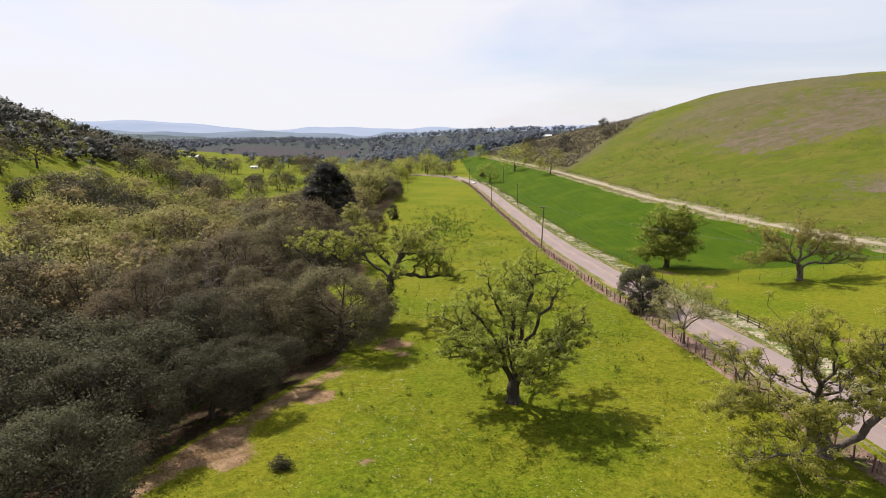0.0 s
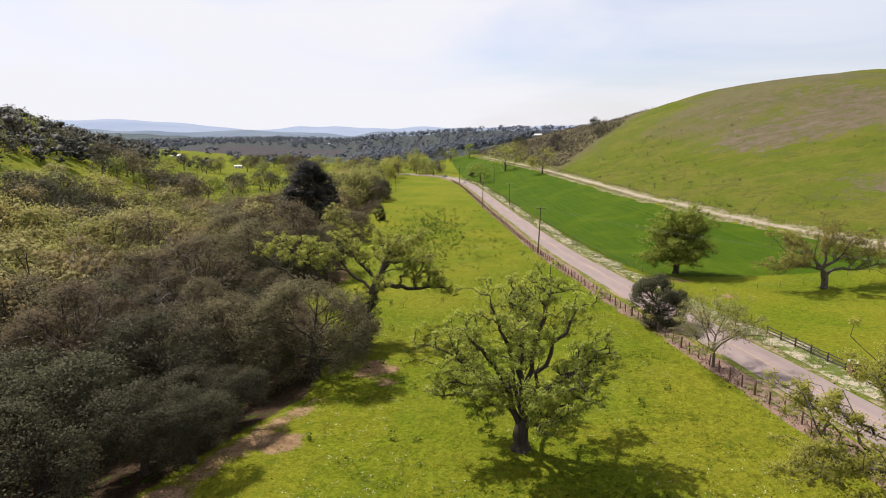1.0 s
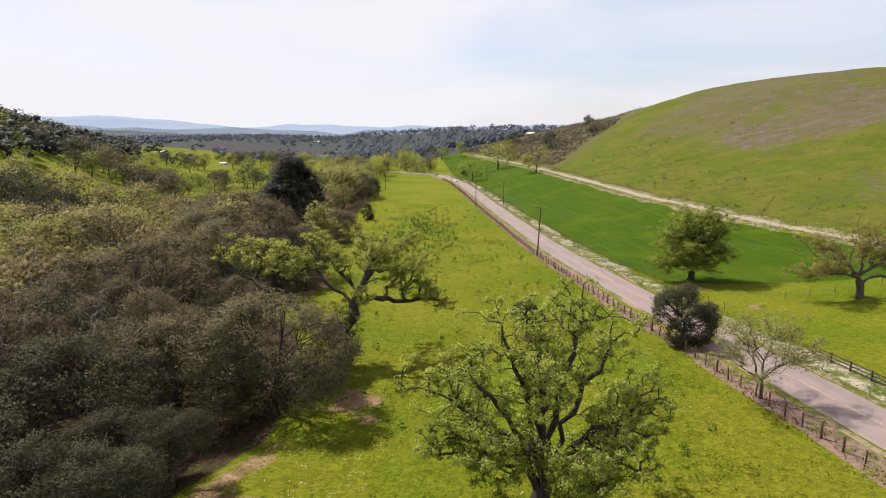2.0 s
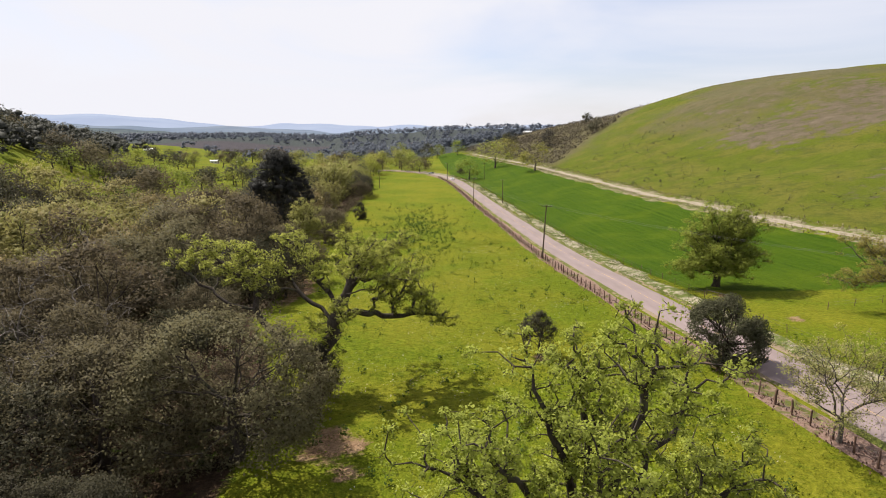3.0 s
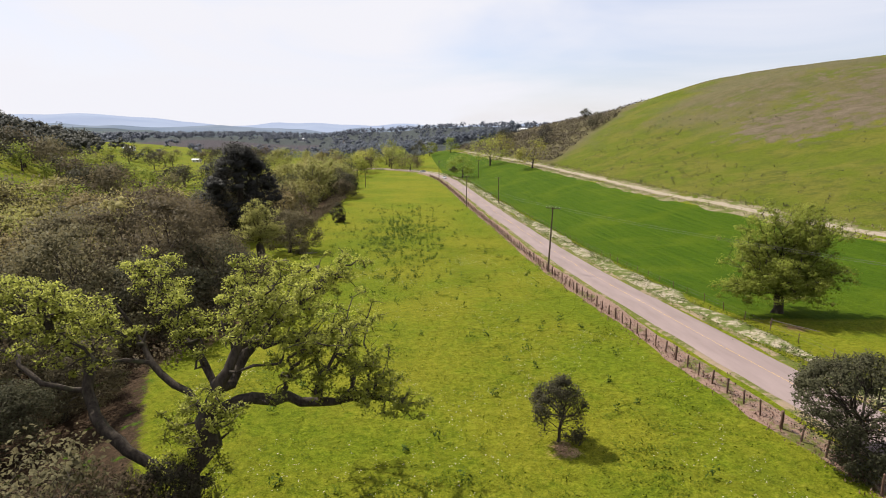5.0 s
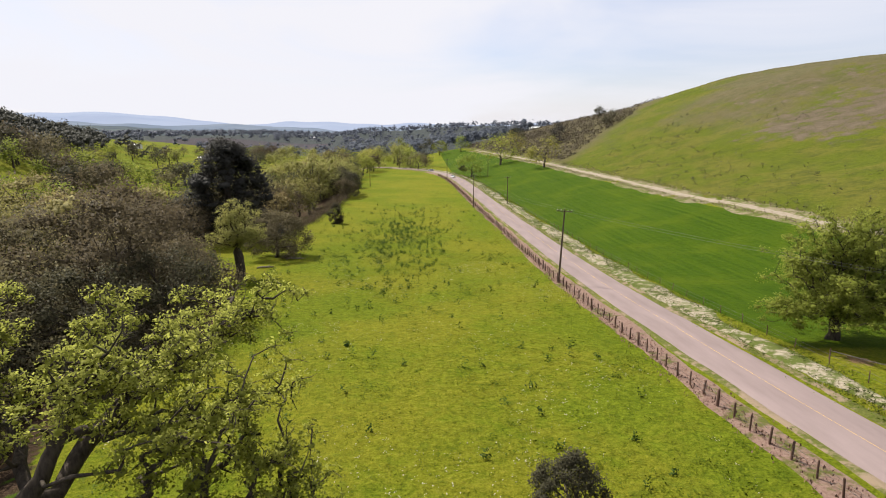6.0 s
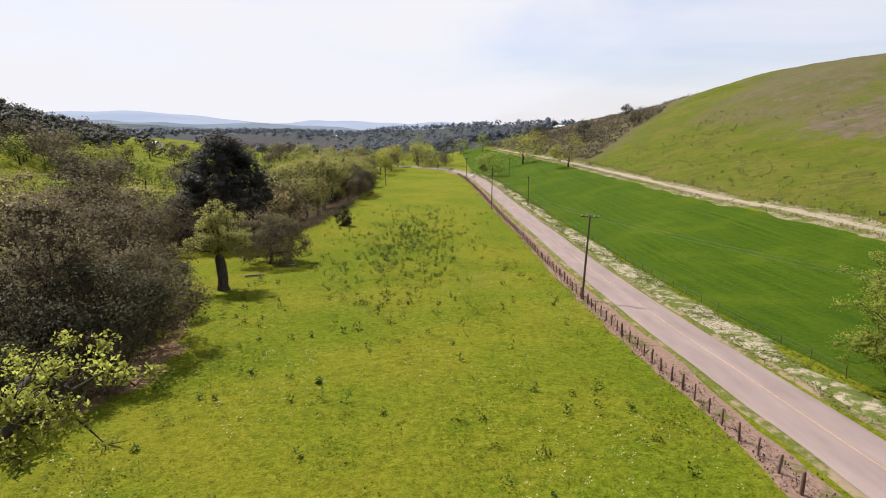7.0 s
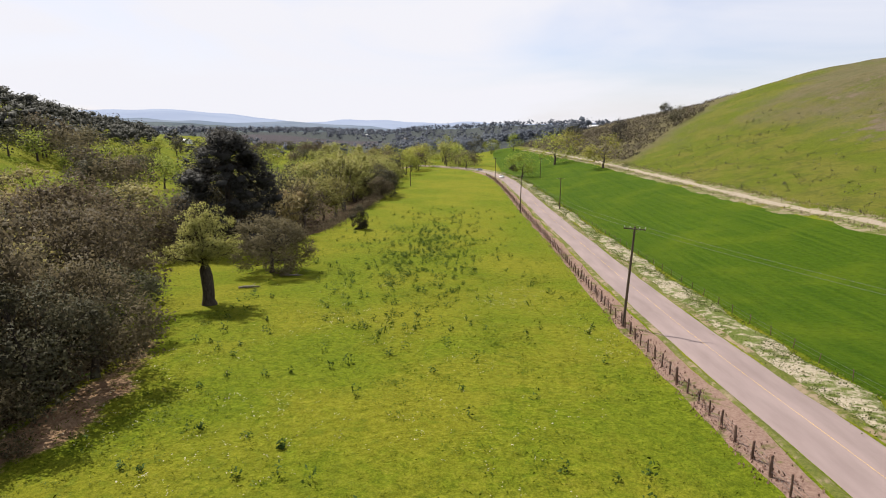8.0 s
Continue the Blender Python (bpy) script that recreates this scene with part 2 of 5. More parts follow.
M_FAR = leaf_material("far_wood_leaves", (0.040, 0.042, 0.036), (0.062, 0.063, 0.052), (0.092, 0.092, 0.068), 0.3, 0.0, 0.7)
# blue air haze painted into the leaf colour of the far woods
M_HAZE = leaf_material("valley_wood_hazed_leaves", (0.075, 0.088, 0.112), (0.098, 0.112, 0.136), (0.122, 0.136, 0.152), 0.3, 0.0, 0.8)
M_SCRUB = leaf_material("sage_scrub_leaves", (0.075, 0.068, 0.045), (0.120, 0.105, 0.070), (0.18, 0.155, 0.105), 0.2)
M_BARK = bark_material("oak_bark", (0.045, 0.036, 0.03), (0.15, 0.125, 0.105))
# darker copy of the oak bark, with crown shade put into its colour
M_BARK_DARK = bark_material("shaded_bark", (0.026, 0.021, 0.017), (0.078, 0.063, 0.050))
M_BARK_PALE = bark_material("bleached_wood", (0.10, 0.085, 0.07), (0.24, 0.21, 0.18))
M_POST = plain_material("weathered_post", (0.06, 0.035, 0.025), (0.17, 0.10, 0.075), 7, 0.9, 0, (1, 1, 0.2))
M_RAIL = plain_material("dark_rail", (0.03, 0.025, 0.02), (0.08, 0.065, 0.05), 7, 0.85)
M_POLE = plain_material("creosoted_pole", (0.045, 0.032, 0.024), (0.12, 0.085, 0.06), 5, 0.85, 0, (1, 1, 0.15))
M_WIRE = plain_material("grey_wire", (0.07, 0.07, 0.07), (0.13, 0.125, 0.12), 3, 0.7, 0.0)
M_INSULATOR = plain_material("glazed_insulator", (0.30, 0.30, 0.28), (0.45, 0.45, 0.42), 9, 0.25)
M_YELLOW = plain_material("road_line_paint", (0.50, 0.31, 0.06), (0.64, 0.42, 0.11), 4, 0.8)
M_VERGE = earth_material("reddish_verge", (0.1320, 0.0792, 0.0594), (0.2508, 0.1716, 0.1386), (0.0858, 0.0924, 0.0198), 0.56)
M_CHALK = earth_material("pale_weedy_verge", (0.21, 0.175, 0.12), (0.39, 0.34, 0.26), (0.085, 0.105, 0.022), 0.45)
M_GREENV = earth_material("grassy_verge", (0.055, 0.070, 0.012), (0.125, 0.128, 0.030), (0.225, 0.170, 0.115), 0.47)
M_TRACK = earth_material("dirt_track", (0.20, 0.165, 0.12), (0.32, 0.27, 0.215), (0.14, 0.13, 0.06), 0.60)
M_BANK = earth_material("broken_bank", (0.10, 0.09, 0.04), (0.30, 0.25, 0.17), (0.085, 0.10, 0.018), 0.47)
M_TUFT = leaf_material("grass_blades", (0.045, 0.075, 0.004), (0.095, 0.125, 0.006), (0.18, 0.19, 0.014), 0.3, 0.0)
M_WEED = leaf_material("thistle_leaves", (0.030, 0.047, 0.007), (0.050, 0.074, 0.011), (0.078, 0.106, 0.020), 0.25)
M_LUSH = leaf_material("lush_grass", (0.046, 0.082, 0.005), (0.072, 0.120, 0.008), (0.104, 0.150, 0.014), 0.3, 0.0)
M_DRYWEED = leaf_material("dry_weed_stalks", (0.12, 0.075, 0.05), (0.20, 0.13, 0.095), (0.30, 0.22, 0.16), 0.25)
M_FLOWER = plain_material("white_petals", (0.22, 0.21, 0.12), (0.36, 0.34, 0.23), 3, 0.8)
M_STRAW = leaf_material("bleached_weeds", (0.15, 0.13, 0.07), (0.22, 0.19, 0.11), (0.29, 0.25, 0.16), 0.3)
M_STONE = plain_material("brown_masonry", (0.09, 0.05, 0.035), (0.20, 0.12, 0.085), 5, 0.9)
M_CAP = plain_material("pale_stone_cap", (0.35, 0.32, 0.24), (0.48, 0.44, 0.34), 4, 0.85)
M_WALL = plain_material("white_siding", (0.62, 0.61, 0.58), (0.75, 0.74, 0.71), 2, 0.7)
M_ROOF = plain_material("pale_metal_roof", (0.55, 0.55, 0.56), (0.72, 0.72, 0.72), 1, 0.5)
M_ROOF_BROWN = plain_material("brown_shingle_roof", (0.16, 0.12, 0.10), (0.25, 0.19, 0.15), 3, 0.8)
M_GLASS = Nodes("dark_window_glass").surface((0.03, 0.035, 0.04), 0.08, gloss=0.5)
M_CAR_WHITE = Nodes("white_car_paint").surface((0.78, 0.78, 0.78), 0.25, gloss=0.5)
M_CAR_GREY = Nodes("silver_car_paint").surface((0.42, 0.43, 0.45), 0.25, metal=0.4, gloss=0.5)
M_TYRE = Nodes("tyre_rubber").surface((0.025, 0.025, 0.025), 0.85)
M_RIM = Nodes("alloy").surface((0.5, 0.5, 0.5), 0.35, metal=0.9)
M_LAMP = Nodes("lamp_glass").surface((0.6, 0.58, 0.55), 0.15, gloss=0.5)
M_HILLS = [distant_material("far_hills_haze_blue", (0.165, 0.195, 0.265), (0.19, 0.22, 0.285), 0.0022),
           distant_material("mid_hills_haze_blue", (0.095, 0.118, 0.155), (0.125, 0.147, 0.18), 0.004),
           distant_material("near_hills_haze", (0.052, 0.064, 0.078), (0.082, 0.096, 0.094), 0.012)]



def smooth(a, b, v):
    u = np.clip((v - a) / (b - a), 0.0, 1.0)
    return u * u * (3 - 2 * u)


# plan of the valley: floor height along y, foot of the hill, hill height and breadth, left edge of the pasture
FLOOR = ((-200, 0, 60, 100, 140, 170, 200, 260, 370, 600, 6000), (7.5, 6.5, 4.6, 2.7, .7, -1.3, -2.8, -4.5, -5, -5.2, -9))
FOOT = ((-200, 60, 140, 190, 240, 350, 480, 650, 800), (125, 122, 107, 98, 93, 90, 84, 64, 40))
HILL_Y = (-100, 100, 200, 300, 400, 500, 600, 720, 850, 1100)
HILL_H = (21.6, 29.0, 39.1, 51.2, 66.6, 65.7, 49.1, 38.3, 22.0, 2.0)
HILL_W = (222.8, 223.7, 224.0, 233.6, 215.3, 201.9, 199.6, 194.9, 196.9, 190.0)
EDGE = ((-60, 20, 48, 63, 72, 85, 100, 118, 130, 150, 160, 170, 185, 205, 216, 224, 250, 314, 420), (-42, -32, -23, -16, -11, -11, -14, -21, -20.5, -22, -26, -37, -46, -50, -44, -33, -27, -24, -30))


def foot_x(y):
    return np.interp(y, *FOOT)


def edge_x(y):
    return np.interp(y, *EDGE)


def ground(x, y):
    """Height of the land."""
    x, y = np.asarray(x, float), np.asarray(y, float)
    z = np.interp(y, *FLOOR)
    v = x - foot_x(y)
    z = z + np.interp(y, (0, 110, 230, 6000), (2.5, 2.5, 7, 7.5)) * smooth(-48, 4, v)
    w = np.interp(y, HILL_Y, HILL_W)
    u = np.clip(v / w, 0, 1)
    s = u * u * (3 - 2 * u) * .45 + (1 - (1 - u) ** 2) * .55
    z = z + np.interp(y, HILL_Y, HILL_H) * (s - .35 * np.clip((v - w) / 200, 0, 1))
    # creek bed under the wood, then the rising western meadow and its wooded hill
    e = edge_x(y) - x
    z = z - 2.2 * smooth(1, 16, e) * (1 - smooth(45, 80, e))
    knots = (150, 300, 450, 560, 700, 900)
    start = np.interp(y, knots, (-70.8, -90.6, -152.2, -163.7, -183.1, -183.1))
    span = np.interp(y, knots, (187.6, 195.6, 212.6, 204.6, 214.6, 214.6))
    z = z + np.interp(y, knots, (68.5, 60.8, 60.8, 37.8, 25.0, 15.0)) * smooth(0, 1, (start - x) / span)
    # low wooded rise closing the valley
    z = z + 26 * np.exp(-((y - 1650) / 330) ** 2) * smooth(-330, -60, x) * (1 - smooth(600, 1100, x))
    return z

# ---- mesh helpers ----
def raw_mesh(name, verts, faces, material, smooth_shading=False, normals=None):
    """A mesh from arrays: verts (n, 3), faces (m, k) with one k for all, or a list of such arrays."""
    faces = faces if isinstance(faces, list) else [faces]
    verts = np.asarray(verts, np.float32)
    me = bpy.data.meshes.new(name)
    me.vertices.add(len(verts))
    me.vertices.foreach_set("co", verts.ravel())
    loops = np.concatenate([f.ravel() for f in faces]).astype(np.int32)
    sizes = np.concatenate([np.full(len(f), f.shape[1], np.int32) for f in faces])
    me.loops.add(len(loops))
    me.loops.foreach_set("vertex_index", loops)
    me.polygons.add(len(sizes))
    me.polygons.foreach_set("loop_start", np.concatenate([[0], np.cumsum(sizes)[:-1]]).astype(np.int32))
    if smooth_shading:
        me.polygons.foreach_set("use_smooth", np.ones(len(sizes), bool))
    me.update(calc_edges=True)
    if normals is not None:
        me.normals_split_custom_set_from_vertices(np.asarray(normals, np.float32))
    me.materials.append(material)
    return me


def bm_mesh(name, bm, material):
    me = bpy.data.meshes.new(name)
    bm.to_mesh(me)
    bm.free()
    me.materials.append(material)
    return me


def part(name, data, parent, label="", m=None):
    ob = new(name, data)
    ob.parent = parent
    if m is not None:
        ob.matrix_basis = m
    return tagged(ob, label)


def box(bm, size, centre, bevel=0.0, turn=None):
    made = bmesh.ops.create_cube(bm, size=1.0)["verts"]
    bmesh.ops.scale(bm, vec=size, verts=made)
    if bevel:
        edges = list({e for v in made for e in v.link_edges})
        made = list({v for f in bmesh.ops.bevel(bm, geom=edges, offset=bevel, segments=1, affect="EDGES")["faces"] for v in f.verts} | {v for v in made if v.is_valid})
    if turn is not None:
        bmesh.ops.transform(bm, matrix=turn, verts=made)
    bmesh.ops.translate(bm, vec=centre, verts=made)


def rod(bm, a, b, r0, r1, sides=8):
    a, b = Vector(a), Vector(b)
    m = Matrix.Translation((a + b) / 2) @ (b - a).to_track_quat("Z", "Y").to_matrix().to_4x4()
    bmesh.ops.create_cone(bm, cap_ends=True, segments=sides, radius1=r0, radius2=r1, depth=(b - a).length, matrix=m)


def tube(points, radii, sides=6):
    """Vertices and faces of a tube along points."""
    p, r = np.asarray(points, float), np.asarray(radii, float)
    tangent = np.gradient(p, axis=0)
    tangent /= np.linalg.norm(tangent, axis=1, keepdims=True) + 1e-9
    ref = np.array([0.31, 0.95, 0.05]) if abs(tangent[:, 2]).mean() > 0.6 else np.array([0.05, 0.1, 1.0])
    u = np.cross(tangent, ref)
    u /= np.linalg.norm(u, axis=1, keepdims=True) + 1e-9
    w = np.cross(tangent, u)
    a = np.linspace(0, 2 * math.pi, sides, endpoint=False)
    ring = p[:, None] + r[:, None, None] * (np.cos(a)[None, :, None] * u[:, None] + np.sin(a)[None, :, None] * w[:, None])
    i, j = np.meshgrid(np.arange(len(p) - 1), np.arange(sides), indexing="ij")
    k = (j + 1) % sides
    quads = np.stack([i * sides + j, i * sides + k, (i + 1) * sides + k, (i + 1) * sides + j], -1).reshape(-1, 4)
    return ring.reshape(-1, 3), quads


def join(pieces):
    """Joins (verts, faces) pieces into one pair."""
    verts, faces, n = [], [], 0
    for v, f in pieces:
        verts.append(v)
        faces.append(f + n)
        n += len(v)
    return np.concatenate(verts), np.concatenate(faces)


# ---- the land ----
def spread(lo, hi, step, low, high, grow=1.09, widest=90.0):
    """Grid lines: even between lo and hi, ever wider outside."""
    inner = list(np.arange(lo, hi + step / 2, step))
    out, s = [hi], step
    while out[-1] < high:
        s = min(s * grow, widest)
        out.append(out[-1] + s)
    back, s = [lo], step
    while back[-1] > low:
        s = min(s * grow, widest)
        back.append(back[-1] - s)
    return np.array(sorted(back[1:]) + inner + out[1:])


ROAD = ((49.0, -120), (44.5, 0), (43.6, 30), (42.4, 55), (41.0, 75), (39.5, 100), (38.2, 117), (37.0, 147), (36.7, 200), (35.8, 252), (33.9, 297),
        (31.8, 355), (29.0, 410), (24.5, 450), (16.5, 482), (4.0, 508), (-18.0, 530), (-60.0, 548))


def dense(points, step=2.0, soft=9):
    p = np.array(points, float)
    s = np.concatenate([[0], np.cumsum(np.hypot(*np.diff(p, axis=0).T))])
    t = np.arange(0, s[-1], step)
    q = np.stack([np.interp(t, s, p[:, 0]), np.interp(t, s, p[:, 1])], 1)
    pad = np.concatenate([np.repeat(q[:1], soft, 0) + np.arange(-soft, 0)[:, None] * (q[1] - q[0]), q,
                          np.repeat(q[-1:], soft, 0) + np.arange(1, soft + 1)[:, None] * (q[-1] - q[-2])])
    k = np.hanning(2 * soft + 1)
    k /= k.sum()
    return np.stack([np.convolve(pad[:, c], k, "valid") for c in (0, 1)], 1)


ROAD_LINE = dense(ROAD)


def road_x(y):
    up = ROAD_LINE[:300]
    return np.interp(y, up[:, 1], up[:, 0])


def offset(line, d):
    t = np.gradient(line, axis=0)
    t /= np.linalg.norm(t, axis=1, keepdims=True)
    return line + np.asarray(d)[..., None] * np.stack([t[:, 1], -t[:, 0]], 1)


def ribbon(name, line, lo, hi, lift, material, across=4, ragged=0.0, seed=0, crown=0.0):
    """A strip of ground cover along a line, between two offsets from it."""
    rng = np.random.default_rng(seed)
    n = len(line)
    lo, hi = np.broadcast_to(lo, n).astype(float), np.broadcast_to(hi, n).astype(float)
    if ragged:
        lo = lo + ragged * np.convolve(rng.normal(size=n + 4), np.ones(5) / 2.5, "valid")
        hi = hi + ragged * np.convolve(rng.normal(size=n + 4), np.ones(5) / 2.5, "valid")
    rows = []
    for k in range(across + 1):
        f = k / across
        q = offset(line, lo + (hi - lo) * f)
        z = ground(q[:, 0], q[:, 1]) + (lift if 0 < k < across else lift - 0.12) + crown * (1 - (2 * f - 1) ** 2)
        rows.append(np.column_stack([q, z]))
    v = np.stack(rows, 1).reshape(-1, 3)
    i, j = np.meshgrid(np.arange(n - 1), np.arange(across), indexing="ij")
    w = across + 1
    f = np.stack([i * w + j, i * w + j + 1, (i + 1) * w + j + 1, (i + 1) * w + j], -1).reshape(-1, 4)
    return new(name, raw_mesh(name, v, f, material, True))


gx = spread(-62, 112, 1.25, -3800, 3800)
gy = spread(22, 300, 1.25, -260, 4900)
GX, GY = np.meshgrid(gx, gy)
rng = np.random.default_rng(5)
rough = sum(a * np.sin(GX * fx + p) * np.sin(GY * fy + q) for a, fx, fy, p, q in
            ((0.16, 0.11, 0.09, 0.3, 1.0), (0.09, 0.31, 0.23, 2.0, 0.4), (0.05, 0.83, 0.71, 1.1, 2.2)))
on_hill = smooth(6, 60, GX - foot_x(GY))
rough = rough * (0.35 + 0.4 * on_hill) + on_hill * (1.6 * np.sin(GX * 0.045 + GY * 0.028) * np.sin(GY * 0.021 - 0.6))
near_road = np.abs(GX - road_x(GY)) < 12
rough[near_road & (GY < 470)] *= 0.15
GZ = ground(GX, GY) + rough
GZ -= smooth(1500, 4500, np.hypot(GX, GY)) * 30
i, j = np.meshgrid(np.arange(len(gy) - 1), np.arange(len(gx) - 1), indexing="ij")
w = len(gx)
faces = np.stack([i * w + j, i * w + j + 1, (i + 1) * w + j + 1, (i + 1) * w + j], -1).reshape(-1, 4)
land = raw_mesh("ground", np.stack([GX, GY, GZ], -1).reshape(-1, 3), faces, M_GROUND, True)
away = GX - road_x(GY)
inside = edge_x(GY) - GX
def patch(x, y, r):
    return np.exp(-((GX - x) ** 2 + (GY - y) ** 2) / (r * r))


SERE = ((172, 322, 26, 34, 1.0), (195, 300, 30, 30, 0.9), (150, 190, 26, 30, 0.9), (232, 300, 34, 60, 0.8), (190, 400, 30, 40, 0.7), (240, 380, 30, 60, 0.6))
bare = 0.75 * (patch(53.8, 112.5, 1.8) + patch(57, 77.6, 1.8) + patch(14.1, 99.0, 1.7) + patch(-24.8, 76.6, 2.6) + patch(-20.6, 50.2, 2.6) + patch(-20.3, 138.5, 2.2) + patch(103, 139, 2.5) + patch(51, 127, 2.2) + patch(-7, 46.8, 1.2) + patch(-14.2, 61.2, 1.7) + patch(-26.6, 73.7, 2.6) + patch(-5, 79.4, 1.5) + patch(-5.6, 75, 1.7) + patch(-8.2, 78.5, 2.2) + patch(-7.4, 82.0, 1.8) + patch(-22.2, 68.2, 1.8) + patch(-13.8, 61.0, 1.8) + patch(-19.0, 47.5, 2.4) + patch(-19.6, 135, 2.4) + patch(-20.4, 144, 2.2))
zones = {
    "sere": np.clip(sum(k * np.exp(-((GX - x) / rx) ** 2 - ((GY - y) / ry) ** 2) for x, y, rx, ry, k in SERE), 0, 1) * smooth(8, 20, GX - foot_x(GY)),
    "crop": smooth(8.5, 10.5, away) * smooth(-0.5, 1.0, foot_x(GY) - 4.2 - GX) * smooth(124, 136, GY + 0.12 * (GX - 60)) * (1 - smooth(715, 735, GY)),
    "hill": smooth(-2, 5, GX - foot_x(GY)) * (1 - smooth(1100, 1300, GY)),
    "dry": np.clip(smooth(16, 34, GZ) + smooth(400, 470, GY) * smooth(6, 14, GZ), 0, 1),
    "shaded_litter": smooth(1.0, 5.0, inside) * (1 - smooth(62, 75, inside)) * (1 - smooth(380, 430, GY)),
    "earth": np.clip(0.6 * smooth(-3.0, 0.5, inside) * (1 - smooth(1.0, 4.0, inside)) * smooth(25, 40, GY) * (1 - smooth(158, 172, GY)) * (1 - smooth(68, 76, GY) * (1 - smooth(120, 128, GY))) + bare, 0, 1),
    "scrub": np.clip(smooth(-18, 14, GY - 432 - 1.15 * (GX - 98)), 0, 1) * smooth(2, 10, GX - foot_x(GY)) * (1 - smooth(820, 900, GY)),
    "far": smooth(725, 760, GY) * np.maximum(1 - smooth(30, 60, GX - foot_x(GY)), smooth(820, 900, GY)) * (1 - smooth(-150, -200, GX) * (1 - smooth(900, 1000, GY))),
    "plough": smooth(880, 910, GY) * (1 - smooth(1150, 1200, GY)) * smooth(-400, -370, GX) * (1 - smooth(-170, -140, GX)),
}
for key, value in zones.items():
    land.attributes.new(key, "FLOAT", "POINT").data.foreach_set("value", value.astype(np.float32).ravel())
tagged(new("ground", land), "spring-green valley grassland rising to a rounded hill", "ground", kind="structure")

NEAR = ROAD_LINE
tagged(ribbon("road", NEAR, -3.3, 3.3, 0.12, M_ROAD, 6, 0.06, 1, 0.07), "worn pinkish-grey two-lane country road", "road", kind="structure")
tagged(ribbon("road_line", NEAR, -0.11, 0.11, 0.205, M_YELLOW, 2), "faded yellow centre line on the road", "road marking", kind="structure")
tagged(ribbon("verge_west_grass", NEAR, -4.3, -3.2, 0.09, M_GREENV, 3, 0.2, 2), "grassy strip between road and fence", "verge", kind="structure")
tagged(ribbon("verge_west", NEAR, -8.4, -4.1, 0.06, M_VERGE, 4, 0.3, 3), "reddish bare earth strip under the fence", "verge", kind="structure")
tagged(ribbon("verge_east_grass", NEAR, 3.2, 5.2, 0.08, M_GREENV, 3, 0.3, 4), "weedy grass strip along the road edge", "verge", kind="structure")
tagged(ribbon("verge_east", NEAR[62:], 4.6, 8.7, 0.10, M_CHALK, 5, 0.7, 5, 0.12), "pale sandy verge with bleached weeds", "verge", kind="structure")
TRACK = dense([(foot_x(y) + 1.0, y) for y in range(60, 700, 20)])
tagged(ribbon("dirt_track_bank", TRACK, -6.6, 5.0, 0.05, M_BANK, 7, 1.1, 7), "pale broken bank along the dirt track", "verge", kind="structure")
tagged(ribbon("dirt_track", TRACK, -1.2, 1.5, 0.13, M_TRACK, 4, 0.25, 6), "sandy farm track along the foot of the hill", "track", kind="structure")


# ---- distant hills ----
def ridge(name, distance, left, right, heights, material, label, seed):
    """A line of hills far up the valley: heights along an arc, with a front slope."""
    rng = np.random.default_rng(seed)
    n = 160
    a = np.linspace(radians(left), radians(right), n)
    h = np.interp(np.linspace(0, 1, n), np.linspace(0, 1, len(heights)), heights)
    h = np.convolve(np.pad(h, 4, "edge"), np.hanning(9) / np.hanning(9).sum(), "valid")
    h = h + 0.05 * max(heights) * np.convolve(rng.normal(size=n + 6), np.hanning(7) / 2, "valid")
    rows = []
    for k, (d, f) in enumerate(((0.62, -0.25), (0.75, 0.25), (0.88, 0.72), (1.0, 1.0), (1.15, 0.5))):
        wig = 1 + 0.03 * np.convolve(rng.normal(size=n + 8), np.hanning(9) / 3, "valid")
        r = distance * d * wig
        rows.append(np.column_stack([-np.sin(a) * r, np.cos(a) * r, h * f - 12]))
    v = np.stack(rows, 0).reshape(-1, 3)
    i, j = np.meshgrid(np.arange(4), np.arange(n - 1), indexing="ij")
    f = np.stack([i * n + j, i * n + j + 1, (i + 1) * n + j + 1, (i + 1) * n + j], -1).reshape(-1, 4)
    return tagged(new(name, raw_mesh(name, v, f, material, True)), label, "hills", kind="structure")


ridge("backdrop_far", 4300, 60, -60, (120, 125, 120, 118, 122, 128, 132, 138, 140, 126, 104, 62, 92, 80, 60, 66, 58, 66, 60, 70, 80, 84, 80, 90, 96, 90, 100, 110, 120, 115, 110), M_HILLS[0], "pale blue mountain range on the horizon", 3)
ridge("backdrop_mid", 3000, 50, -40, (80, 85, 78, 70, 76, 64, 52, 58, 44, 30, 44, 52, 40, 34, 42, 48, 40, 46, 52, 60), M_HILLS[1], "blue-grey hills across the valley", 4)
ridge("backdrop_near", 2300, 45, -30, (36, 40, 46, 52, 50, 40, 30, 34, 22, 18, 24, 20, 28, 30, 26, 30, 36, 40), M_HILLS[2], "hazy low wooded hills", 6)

# ---- trees ----
def unit(v):
    return v / (np.linalg.norm(v, axis=-1, keepdims=True) + 1e-9)


